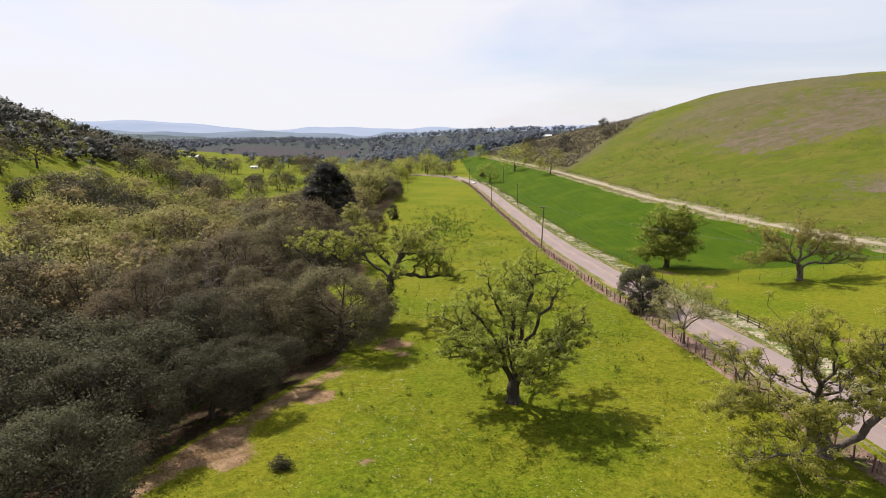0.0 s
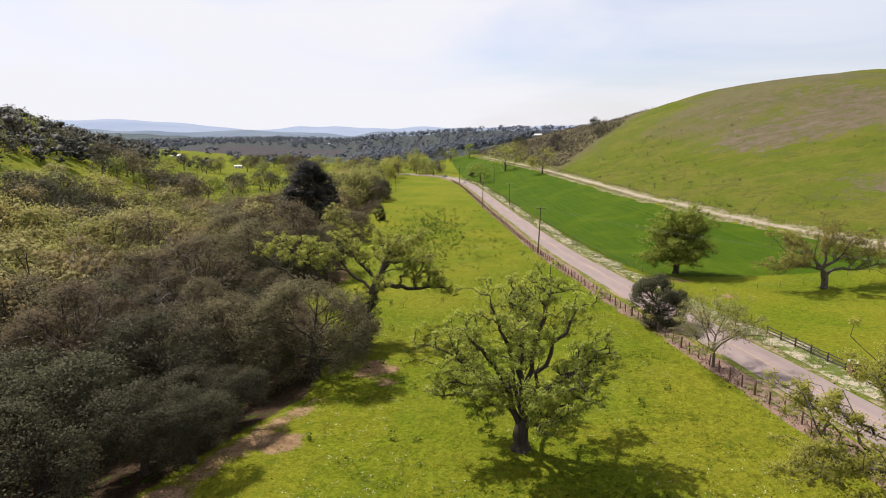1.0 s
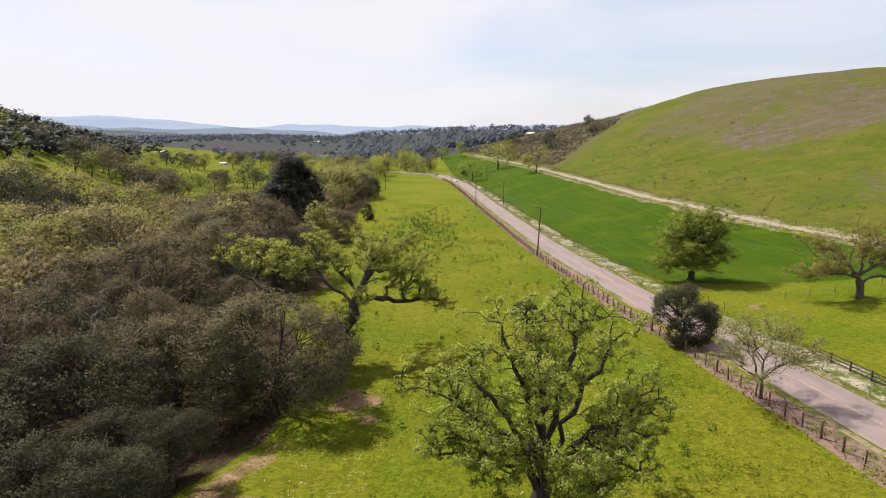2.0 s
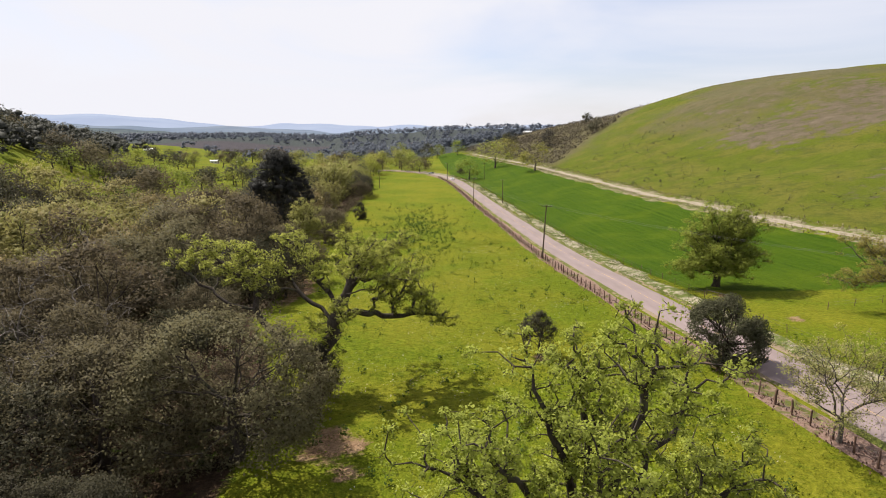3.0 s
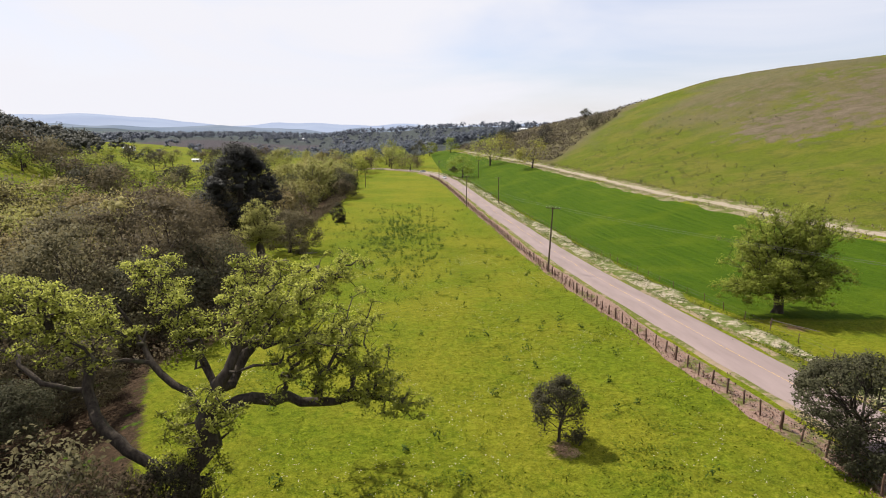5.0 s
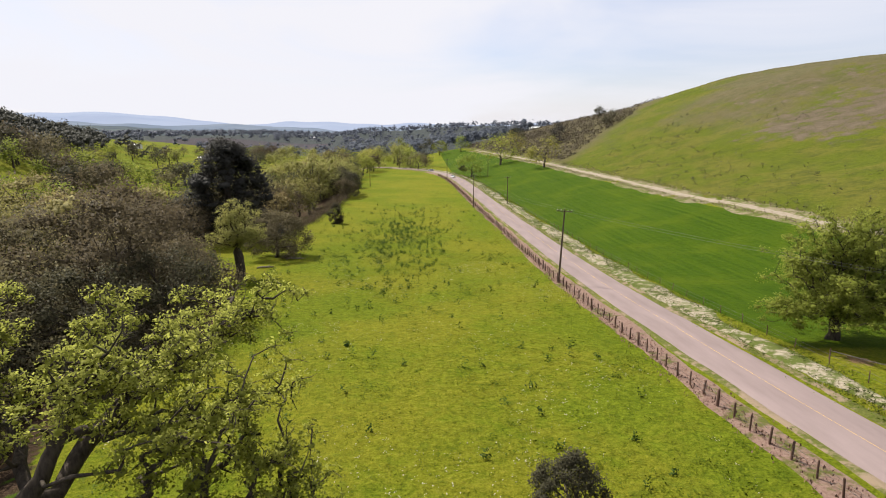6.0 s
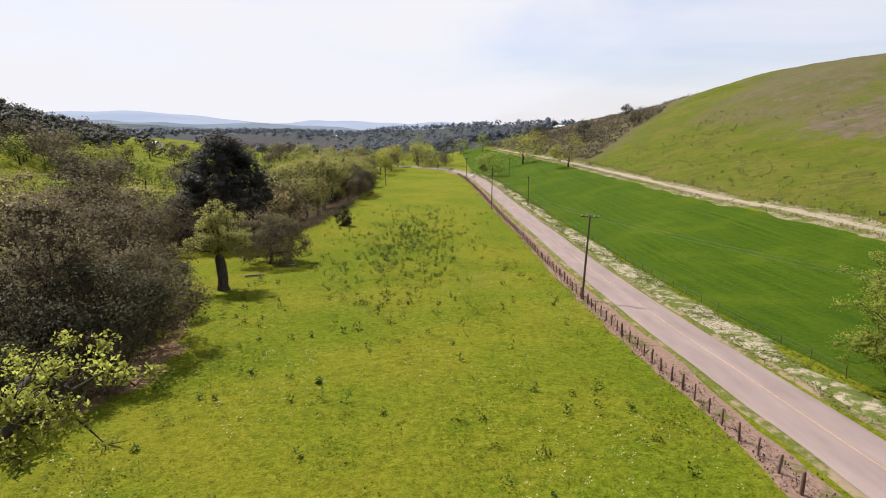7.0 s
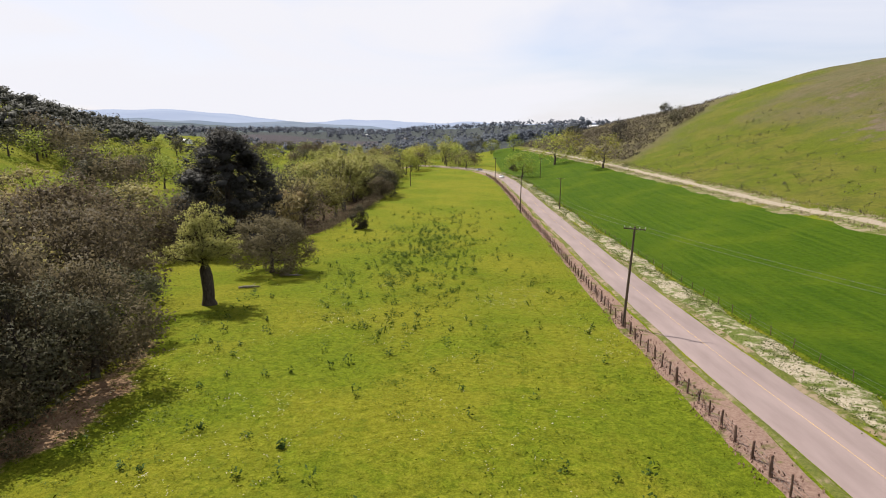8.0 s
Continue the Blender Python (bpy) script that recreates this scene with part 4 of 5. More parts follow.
cypress((-43.6, 224.0), 111)


# ---- the creek wood: a few kinds of tree, repeated ----
def willow(name, at, R, high, seed, label, leaf_m, per=30, size=0.13, clumps=110):
    rng = np.random.default_rng(seed)
    c = []
    for _ in range(clumps):
        a, f = rng.random() * 6.2832, rng.random() ** 0.6
        lean = R * (0.25 + 0.75 * rng.random())
        c.append((lean * f * math.cos(a), lean * f * math.sin(a), high * (0.2 + 0.8 * f * math.sqrt(max(0.05, 1 - (lean / R * 0.86) ** 2 * 0.8)))))
    return put_tree(name, at, label, bent([(0, 0, 0), (0.1, 0, high * 0.15), (0.1, 0.1, high * 0.3)], 4, seed), np.array(c) + rng.normal(size=(clumps, 3)) * 0.5, per,
                    R * 0.19 + 0.25, size, leaf_m, M_BARK, 0.4, 0.03, seed + 1, "creek wood", 1.1, 0.3, 1.3, 0.1, 0.9, 1, 0.04, step=2.0, sides=4, close=0.3, ruffle=0.3, spread_r=0.4)


NEAR_KINDS = {
    "live": [live_oak("live_oak", (-29.5, 71.5), 7.0, 12.6, 203, "dense dark live oak in the creek wood", None, 0.6, 300, 64, 0.125, "creek wood", twigs=1, lobes=16)],
    "brown": [live_oak("live_oak", (-14.4, 78.0), 7.6, 11.8, 201, "brown-tinged live oak at the edge of the creek wood", M_LIVE_BROWN, 0.3, 330, 66, 0.125, "creek wood", twigs=1, lobes=18, rise=0.0),
              live_oak("live_oak", (-30.5, 86.0), 6.8, 12.6, 211, "brownish live oak in catkin bloom in the creek wood", M_LIVE_BROWN, 0.8, 300, 64, 0.125, "creek wood", twigs=2)],
}
KINDS = {
    "live": [live_oak("live_oak", (-42.0, 62.0), 6.6, 11.4, 205, "dense dark live oak in the creek wood", None, 0.6, 170, 44, 0.17, "creek wood"),
             live_oak("live_oak", (-56.0, 72.0), 6.8, 12.0, 207, "dense dark live oak in the creek wood", None, 0.6, 170, 44, 0.17, "creek wood")],
    "brown": [live_oak("live_oak", (-46.0, 80.0), 6.4, 12.0, 213, "brownish live oak in catkin bloom in the creek wood", M_LIVE_BROWN, 0.8, 170, 44, 0.17, "creek wood"),
              live_oak("live_oak", (-50.0, 106.0), 6.8, 11.0, 215, "brownish live oak in catkin bloom in the creek wood", M_LIVE_BROWN, 0.5, 170, 44, 0.17, "creek wood")],
    "willow": [willow("willow", (-78.0, 108.0), 5.6, 12.0, 221, "yellow-green willow in the creek wood", M_WILLOW),
               willow("willow", (-72.0, 126.0), 5.0, 10.5, 223, "yellow-green willow in the creek wood", M_WILLOW)],
    "ochre": [willow("cottonwood", (-64.0, 122.0), 5.2, 12.5, 231, "ochre budding cottonwood in the creek wood", M_OCHRE, 26, 0.12),
              willow("cottonwood", (-70.0, 120.0), 5.6, 11.5, 233, "ochre budding cottonwood in the creek wood", M_OCHRE, 26, 0.12)],
}
FAR_KINDS = {
    "live": [live_oak("live_oak", (-62.0, 90.0), 6.4, 11.5, 301, "dark live oak deep in the creek wood", None, 0.5, 80, 30, 0.25, "creek wood"),
             live_oak("live_oak", (-70.0, 104.0), 6.0, 11.0, 303, "dark live oak deep in the creek wood", None, 0.5, 80, 30, 0.25, "creek wood")],
    "brown": [live_oak("live_oak", (-54.0, 118.0), 6.2, 12.0, 311, "brownish live oak deep in the creek wood", M_LIVE_BROWN, 0.5, 80, 30, 0.25, "creek wood")],
    "willow": [live_oak("willow", (-78.0, 116.0), 5.8, 11.5, 321, "yellow-green willow deep in the creek wood", M_WILLOW, 0.5, 80, 30, 0.22, "creek wood", close=0.25),
               live_oak("willow", (-88.0, 128.0), 6.4, 12.5, 323, "yellow-green willow deep in the creek wood", M_WILLOW, 0.5, 80, 30, 0.22, "creek wood", close=0.25)],
    "ochre": [live_oak("cottonwood", (-84.0, 134.0), 5.6, 12.5, 331, "ochre budding cottonwood deep in the creek wood", M_OCHRE, 0.8, 80, 24, 0.18, "creek wood", close=0.25)],
    "oak": [live_oak("oak", (-80.0, 130.0), 6.2, 11.0, 341, "yellow-green oak on the meadow edge", M_OAK_OLD, 1.6, 70, 24, 0.2, "creek wood", close=0.25)],
}
placed = [(7.8, 58.9), (-9.8, 90.4), (-18.0, 98.0), (-24.5, 201.0), (-27.2, 178.0), (-42.0, 224.0)]
placed += [(o.location.x, o.location.y) for group in (*NEAR_KINDS.values(), *KINDS.values(), *FAR_KINDS.values()) for o in group]


def repeat(kind, x, y, size, rng, kinds=KINDS):
    src = kinds[kind][int(rng.integers(len(kinds[kind])))]
    ob = copy_thing(src, pose(x, y, float(ground(x, y)) - 0.2, 0, 0, rng.uniform(0, 360)) @ Matrix.Diagonal((size, size, size * rng.uniform(0.92, 1.08), 1)))
    placed.append((x, y))
    return ob


rng = np.random.default_rng(77)
for kind, x, y, s in (("brown", -13.0, 84.0, .66), ("live", -20.8, 58, .58), ("live", -19.5, 65, .5), ("live", -24.5, 57, .7), ("live", -30, 47, .85), ("live", -41, 50, 1.1), ("brown", -38, 73, 1.12), ("brown", -23, 87, .62), ("live", -23, 64, .62),
                      ("brown", -37, 95, 1.), ("live", -28.5, 101, .7), ("brown", -28, 110, .75), ("live", -34, 58, 1.1), ("brown", -24.5, 79, 1.05), ("live", -27, 38, .75), ("live", -37, 38, .85)):
    repeat(kind, x, y, s, rng, NEAR_KINDS)
for kind, x, y, s in (("brown", -38, 164, 1.4), ("brown", -31, 150, .95), ("live", -29.5, 159, .8), ("brown", -42, 148, 1.4), ("brown", -47, 175, 1.6), ("willow", -37.5, 308, 2.1),
                      ("live", -27.5, 334, 1.0), ("live", -31, 346, 1.1), ("live", -27, 129, .95), ("live", -23.8, 138.5, .95), ("brown", -24.2, 147, .95), ("brown", -22, 131.5, .55), ("brown", -26.5, 326, .72),
                      ("ochre", -34.5, 238, .95), ("ochre", -39, 250, 1.1), ("ochre", -40, 268, 1.25), ("willow", -35, 286, 1.25), ("live", -34, 118, .9), ("brown", -44, 112, 1.1),
                      ("live", -44, 92, 1.0), ("brown", -54, 91, 1.1), ("brown", -62, 84, 1.1), ("ochre", -60, 112, 1.1), ("ochre", -52, 122, 1.1), ("willow", -58, 131, 1.0), ("ochre", -48, 131, .9), ("willow", -66, 139, 1.1), ("ochre", -57, 146, 1.1), ("willow", -54, 162, 1.2), ("ochre", -63, 158, 1.1), ("brown", -46, 100, 1.1)):
    repeat(kind, x, y, s, rng)
tries = 0
while tries < 6000 and len(placed) < 300:
    tries += 1
    y = rng.uniform(60, 440)
    wide = float(np.interp(y, (60, 150, 250, 300, 340, 440), (75, 78, 92, 60, 34, 22)))
    e = rng.uniform(3.5, wide)
    x = float(edge_x(y)) - e
    if 95 < y < 128 and e < 12 or 232 < y < 282 and e < 11 or any((x - a) ** 2 + (y - b) ** 2 < 7.6 ** 2 for a, b in placed) or (x + 42) ** 2 + (y - 224) ** 2 < 110 or (x + 28) ** 2 + (y - 181) ** 2 < 150:
        continue
    if 284 < y < 332 and x > -58:
        continue
    if y < 96 and e < 40 or x < -0.77 * y - 9 or y > 235 and e > 42:
        continue
    field = noise.noise((x * 0.022, y * 0.016, 3.1))
    odds = rng.random() + 0.35 * field
    if e < 27 and 118 < y < 205:                         # dark oaks along the pasture
        kind = "brown" if odds < 0.6 else "live" if odds < 0.85 else "ochre"
    elif math.hypot(x + 118, y - 183) < 20:              # a knot of dark oaks
        kind = "live"
    elif 100 < y < 215 and -122 < x < -52:               # budding cottonwoods and willows along the creek
        kind = "ochre" if odds < 0.5 else "willow" if odds < 0.92 else "brown"
    elif 215 <= y < 275 and x < -50:
        kind = "brown" if odds < 0.55 else "live" if odds < 0.75 else "ochre"
    elif y >= 275:
        kind = "willow" if x > -75 and odds < 0.6 else "brown" if odds < 0.6 else "live" if odds < 0.75 else "willow"
    else:
        kind = "live" if odds < 0.3 else "brown" if odds < 0.6 else "ochre"
    near = e < 32 and y < 150 or e < 15 and y < 180
    if e > wide - 14 and rng.random() < 0.35:
        kind, near = "oak", False
    repeat(kind, x, y, rng.uniform(0.95, 1.45) * (0.75 if e < 9 else 1.0), rng, KINDS if near else FAR_KINDS)


# bleached dead trees standing in the wood
rng = np.random.default_rng(63)
dead = None
for x, y, s in ((-36, 70, .9), (-31, 79, 1.0), (-41, 97, 1.1), (-33, 93, 1.05), (-44, 84, 1.1), (-37, 90, 1.0), (-50, 100, 1.1), (-64, 118, 1.2), (-57, 140, 1.1), (-42, 128, 1.0), (-70, 150, 1.1), (-52, 176, 1.2), (-62, 188, 1.0), (-80, 200, 1.2), (-60, 230, 1.2)):
    if dead is None:
        spray = limb_clumps(rng, np.array([0.3, 0, 5.0]), round_tips(rng, 6, 4.5, 8.5, 13.5), 34, 1.0, 0.4)
        dead = put_tree("dead_tree", (x, y), "bleached bare branches of a dead tree in the wood", bent([(0, 0, 0), (0.2, 0, 2.5), (0.3, 0, 5.0)], 5, 9), spray, 0, 1.0, 0.1, M_OAK, M_BARK_PALE, 0.26, 0.03, 64, "creek wood", twigs=3, wander=0.2)
    else:
        copy_thing(dead, pose(x, y, float(ground(x, y)) - 0.2, 0, 0, rng.uniform(0, 360)) @ Matrix.Diagonal((s, s, s, 1)))

# ---- far trees and woods ----
for n, (x, y, R, h, m) in enumerate(((80.5, 424, 11, 17, M_OAK_RUST), (63, 492, 14, 20, M_OAK), (37.5, 436, 9.5, 14, M_OAK_GREEN), (80, 545, 11, 17, M_OAK_RUST), (-13, 552, 11, 21, M_OAK_GREEN),
                                     (-30, 500, 9, 15, M_OAK), (48, 690, 9, 15, M_OAK_GREEN), (26, 700, 8, 14, M_OAK_GREEN), (171, 618, 5, 10, M_LIVE), (98, 640, 8, 14, M_LIVE))):
    live_oak("oak", (x, y), R, h, 400 + 2 * n, "lone spreading oak in the far fields", m, 3.0, 60, 26, 0.36, "far trees", squash=0.9)
for n, (x, y, R, h, m) in enumerate(((4, 506, 8, 11, M_LIVE_BROWN), (10, 540, 7, 22, M_LIVE), (111, 518, 6.5, 15, M_CONIFER), (35, 478, 2.2, 4.5, M_LIVE), (144, 500, 6, 9, M_SCRUB), (-44, 470, 9, 15, M_LIVE_BROWN), (-52, 510, 9, 17, M_WILLOW),
                                     (-2, 530, 8, 15, M_OAK), (-36, 352, 7, 12, M_WILLOW), (-40, 385, 8, 13, M_LIVE_BROWN), (-44, 420, 8, 13, M_WILLOW), (-62, 450, 9, 14, M_OCHRE), (-38, 440, 7, 12, M_OAK))):
    live_oak("tree", (x, y), R, h, 440 + 2 * n, "tree of the far hedgerow", m, 0.8, 55, 26, 0.36, "far trees")

SMALL = {
    "oak": [live_oak("oak", (-112, 262), 6.0, 10.5, 601, "yellow-green oak on the western meadow", M_OAK_GREEN, 2.0, 30, 18, 0.40, "meadow trees")],
    "live": [live_oak("live_oak", (-126, 300), 6.4, 10.0, 603, "dark live oak on the western meadow", M_LIVE, 0.6, 32, 18, 0.42, "meadow trees")],
    "brown": [live_oak("live_oak", (-104, 330), 6.0, 11.0, 605, "brownish live oak on the western meadow", M_LIVE_BROWN, 0.6, 32, 18, 0.42, "meadow trees")],
    "willow": [live_oak("willow", (-70, 350), 6.2, 12.0, 607, "yellow-green willow by the far creek", M_WILLOW, 0.5, 32, 18, 0.42, "meadow trees")],
}
rng = np.random.default_rng(8)
spots = []
while len(spots) < 84:                                   # scattered oaks on the western meadow
    y = rng.uniform(170, 700)
    x = float(np.interp(y, (170, 300, 450, 700), (-104, -108, -90, -120))) - rng.uniform(0, 120)
    open_grass = -200 < x < -128 and 225 < y < 295 or -290 < x < -190 and 560 < y < 700 or -185 < x < -110 and 420 < y < 560
    if any((x - a) ** 2 + (y - c) ** 2 < 81 for a, c in spots + placed) or open_grass and rng.random() < 0.93:
        continue
    spots.append((x, y))
    repeat(("oak", "live", "brown", "live")[int(rng.integers(4))], x, y, rng.uniform(0.75, 1.3), rng, SMALL)
for x, y, kind in ((-112, 288, "brown"), (-124, 298, "live"), (-134, 310, "brown"), (-146, 320, "live"), (-158, 330, "brown"), (-171, 338, "live"), (-120, 316, "brown"), (-132, 330, "brown"), (-148, 343, "oak"), (-166, 353, "brown"), (-182, 346, "live"), (-190, 361, "brown")):
    repeat(kind, x, y, rng.uniform(1.0, 1.4), rng, SMALL)
spots = []
while len(spots) < 46:                                   # thicket at the far end of the pasture
    x, y = rng.uniform(-120, 0), rng.uniform(400, 640)
    if x > -26 and y < 520 or any((x - a) ** 2 + (y - c) ** 2 < 70 for a, c in spots + placed):
        continue
    spots.append((x, y))
    repeat(("willow", "oak", "brown", "willow")[int(rng.integers(4))], x, y, rng.uniform(0.8, 1.35), rng, SMALL)
for x, y in ((-196, 664), (-188, 668), (-180, 672), (-170, 664), (-160, 676), (-150, 668)):
    repeat("live", x, y, 1.25, rng, SMALL)


def wood(name, spots, label, material, high, quads, size, seed, flat=0.8):
    """A far wood: many crowns, too far off to count."""
    rng = np.random.default_rng(seed)
    vs, fs, ns, cores, count = [], [], [], [], 0
    for x, y in spots:
        h = high * rng.uniform(0.65, 1.25)
        R = h * rng.uniform(0.42, 0.62)
        k = 4
        d = rng.normal(size=(k, 3))
        d /= np.linalg.norm(d, axis=1, keepdims=True)
        z = float(ground(x, y))
        c = np.array([x, y, z + h * 0.5]) + d * np.array([R * 0.6, R * 0.6, h * 0.27])
        v, f, s = leaf_quads(rng, c, np.full(k, quads // k), R * 0.52, size, flat, 0.5, 1.0, np.array([x, y, z + h * 0.3]))
        hv, hf, hs = dense_hearts(rng, c, R * 0.27, 0.85, heart=np.array([x, y, z + h * 0.3]))
        vs += [v, hv]
        fs.append(f + count)
        cores.append(hf + count + len(v))
        ns += [s, hs]
        count += len(v) + len(hv)
    return tagged(new(name, raw_mesh(name, np.concatenate(vs), [np.concatenate(fs), np.concatenate(cores)], material, False, np.concatenate(ns))), label, "wood", kind="stuff")


rng = np.random.default_rng(9)
spots = []
while len(spots) < 1150:
    x, y = rng.uniform(-460, -165), rng.uniform(180, 640)
    z = float(ground(x, y))
    if z > 16 + 6 * noise.noise((x * 0.02, y * 0.02, 0.3)) - 7 * smooth(300, 420, y) + 7 * smooth(300, 250, y) or (rng.random() < 0.05 and x < -200):
        spots.append((x, y))
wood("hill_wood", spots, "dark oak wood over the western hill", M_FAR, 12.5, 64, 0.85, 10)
spots = []
while len(spots) < 1500:
    y = 600 + 1400 * rng.random() ** 0.8
    x = rng.uniform(-560, 260) * (0.7 + y / 1700)
    if -410 < x < -135 and 870 < y < 1210 or x > float(foot_x(y)) - 10 and y < 900 or x < -190 and y < 720:
        continue
    if y < 745 and x > -70:
        continue
    spots.append((x, y))
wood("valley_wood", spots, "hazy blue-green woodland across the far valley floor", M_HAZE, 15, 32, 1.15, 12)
spots = [(x, y) for x, y in zip(rng.uniform(-90, 170, 330), rng.uniform(745, 980, 330)) if x < float(foot_x(y)) + 90 or y > 840]
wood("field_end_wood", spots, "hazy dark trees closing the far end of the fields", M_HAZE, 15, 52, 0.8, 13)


def clumps_of(name, spots, label, category, material, high, wide, blades, size, seed, long=1.0, up=0.35, lie=0.0):
    rng = np.random.default_rng(seed)
    spots = np.asarray(spots, float)
    s = rng.uniform(0.6, 1.3, len(spots))
    c = np.column_stack([spots, ground(spots[:, 0], spots[:, 1]) + high * 0.35 * s])
    v, f, shade = leaf_quads(rng, c, np.full(len(c), blades), wide * s, size, high / wide, up, long, np.repeat(c - np.array([0, 0, wide * 0.5]), blades, axis=0))
    shade = shade * (1 - lie) + np.array([0, 0, lie])
    shade /= np.linalg.norm(shade, axis=1, keepdims=True)
    return tagged(new(name, raw_mesh(name, v, f, material, False, shade)), label, category, kind="stuff")


# sage scrub on the far ridge and dark bushes over the hillside
spots = []
while len(spots) < 2600:
    y = rng.uniform(415, 760)
    x = float(foot_x(y)) + rng.uniform(6, 135)
    if y - 432 > 1.15 * (x - 98) + 30 * noise.noise((x * 0.02, y * 0.02, 0)):
        spots.append((x, y))
clumps_of("sage_scrub", spots, "grey-brown sage scrub covering the far ridge", "scrub", M_SCRUB, 1.9, 2.1, 18, 0.55, 14)
spots = []
while len(spots) < 420:
    y = rng.uniform(120, 420)
    x = float(foot_x(y)) + 4 + 95 * rng.random() ** 1.2
    if noise.noise((x * 0.03, y * 0.02, 7)) > -0.02:
        spots.append((x, y))
clumps_of("hill_bush", spots, "small dark bushes dotted over the grassy hillside", "bush", M_LIVE, 0.9, 0.85, 16, 0.22, 15)

# low brush filling the edge of the wood
y = rng.uniform(118, 345, 900)
x = edge_x(y) - 1.0 - 6.0 * rng.random(900) ** 1.3
keep = (np.hypot(x + 27.2, y - 178) > 5) & ~((y > 165) & (y < 200))
clumps_of("brushwood", np.column_stack([x, y])[keep], "brown brushwood along the edge of the creek wood", "brush", M_LIVE_BROWN, 1.9, 1.5, 26, 0.17, 16)

# ---- fences ----
def post_mesh(name, radius, high, material, seed):
    rng = np.random.default_rng(seed)
    z = np.array([-0.4, 0.25, 0.8, high - 0.03, high])
    v, f = tube(np.column_stack([rng.normal(size=5) * 0.012, rng.normal(size=5) * 0.012, z]), radius * np.array([1, 1.05, 0.97, 1.0, 0.8]), 7)
    n = len(v)
    v = np.vstack([v, [[0, 0, high + 0.01]]])
    cap = np.array([[n - 7 + k, n - 7 + (k + 1) % 7, n] for k in range(7)])
    return raw_mesh(name, v, [f, cap], material)


def along(line, d, step, start, stop):
    q = offset(line, np.full(len(line), d))
    if line is ROAD_LINE:                                # stations count from y = 0
        start, stop = start + 120, stop + 120
    s = np.concatenate([[0], np.cumsum(np.hypot(*np.diff(q, axis=0).T))])
    t = np.arange(start, min(stop, s[-1]), step)
    return np.stack([np.interp(t, s, q[:, 0]), np.interp(t, s, q[:, 1])], 1)


def wire_fence(label, posts, meshes, every, high, strands, seed, material=None):
    rng = np.random.default_rng(seed)
    fence = thing("wire_fence", posts[0][0], posts[0][1], label, "fence", sink=0)
    home = fence.matrix_basis.inverted()
    for k, (x, y) in enumerate(posts):
        x, y = x + rng.normal() * 0.06, y + rng.normal() * 0.08
        big = every and k % every == 3
        m = pose(x, y, float(ground(x, y)) + 0.05, rng.normal() * 2.5, rng.normal() * 2.5, rng.uniform(0, 360))
        s = 1.5 if big else rng.uniform(0.85, 1.15)
        part("post", meshes[k % len(meshes)], fence, "", home @ m @ Matrix.Diagonal((s, s, (1.12 if big else 1) * rng.uniform(0.93, 1.07), 1)))
    for h in strands:
        p = np.array([(x, y, float(ground(x, y)) + h) for x, y in posts]) - np.array(fence.location)
        v, f = tube(p, np.full(len(p), 0.012), 3)
        part("wire_strand", raw_mesh("wire_strand", v, f, M_WIRE), fence)
    return fence


POSTS = [post_mesh("post", 0.085, 1.4, M_POST, s) for s in (1, 2, 3, 4)]
wire_fence("weathered wooden post and wire fence beside the road", along(ROAD_LINE, -7.2, 2.3, 14, 452), POSTS, 7, 1.3, (0.45, 0.8, 1.15), 3)
STAKES = [post_mesh("stake", 0.045, 1.15, M_POST, s) for s in (5, 6)]
wire_fence("thin stake and wire fence along the sown field", along(ROAD_LINE, 9.4, 5.0, 96, 440), STAKES, 0, 1.15, (0.6, 1.05), 4)

rail_fence = thing("rail_fence", 47.4, 80.0, "dark wooden three-rail fence beside the road", "fence", sink=0)
rp = along(ROAD_LINE, 7.4, 2.9, 74.8, 90)
home = rail_fence.matrix_basis.inverted()
RAIL_POST = post_mesh("rail_post", 0.11, 1.45, M_RAIL, 9)
for k, (x, y) in enumerate(rp):
    part("post", RAIL_POST, rail_fence, "", home @ pose(x, y, float(ground(x, y)), 0, 0, 40 * k))
for (x0, y0), (x1, y1) in zip(rp[:-1], rp[1:]):
    for h in (0.45, 0.85, 1.25):
        bm = bmesh.new()
        a, b = Vector((x0, y0, float(ground(x0, y0)) + h)), Vector((x1, y1, float(ground(x1, y1)) + h))
        turn = (b - a).to_track_quat("Y", "Z").to_matrix().to_4x4()
        box(bm, (0.05, (b - a).length, 0.14), (0, 0, 0), 0.012)
        bmesh.ops.transform(bm, matrix=rail_fence.matrix_basis.inverted() @ Matrix.Translation((a + b) / 2) @ turn, verts=bm.verts)
        part("rail", bm_mesh("rail", bm, M_RAIL), rail_fence)


# masonry gate pillar where the rail fence ends
px, py = along(ROAD_LINE, 7.4, 2.9, 73.6, 90)[0]
pillar = thing("gate_pillar", px, py, "square brown masonry gate pillar with a pale cap", "pillar", turn=-8)
bm = bmesh.new()
box(bm, (1.1, 1.1, 1.75), (0, 0, 0.8), 0.03)
part("shaft", bm_mesh("pillar_shaft", bm, M_STONE), pillar)
bm = bmesh.new()
box(bm, (1.35, 1.35, 0.16), (0, 0, 1.755), 0.03)
part("cap", bm_mesh("pillar_cap", bm, M_CAP), pillar)

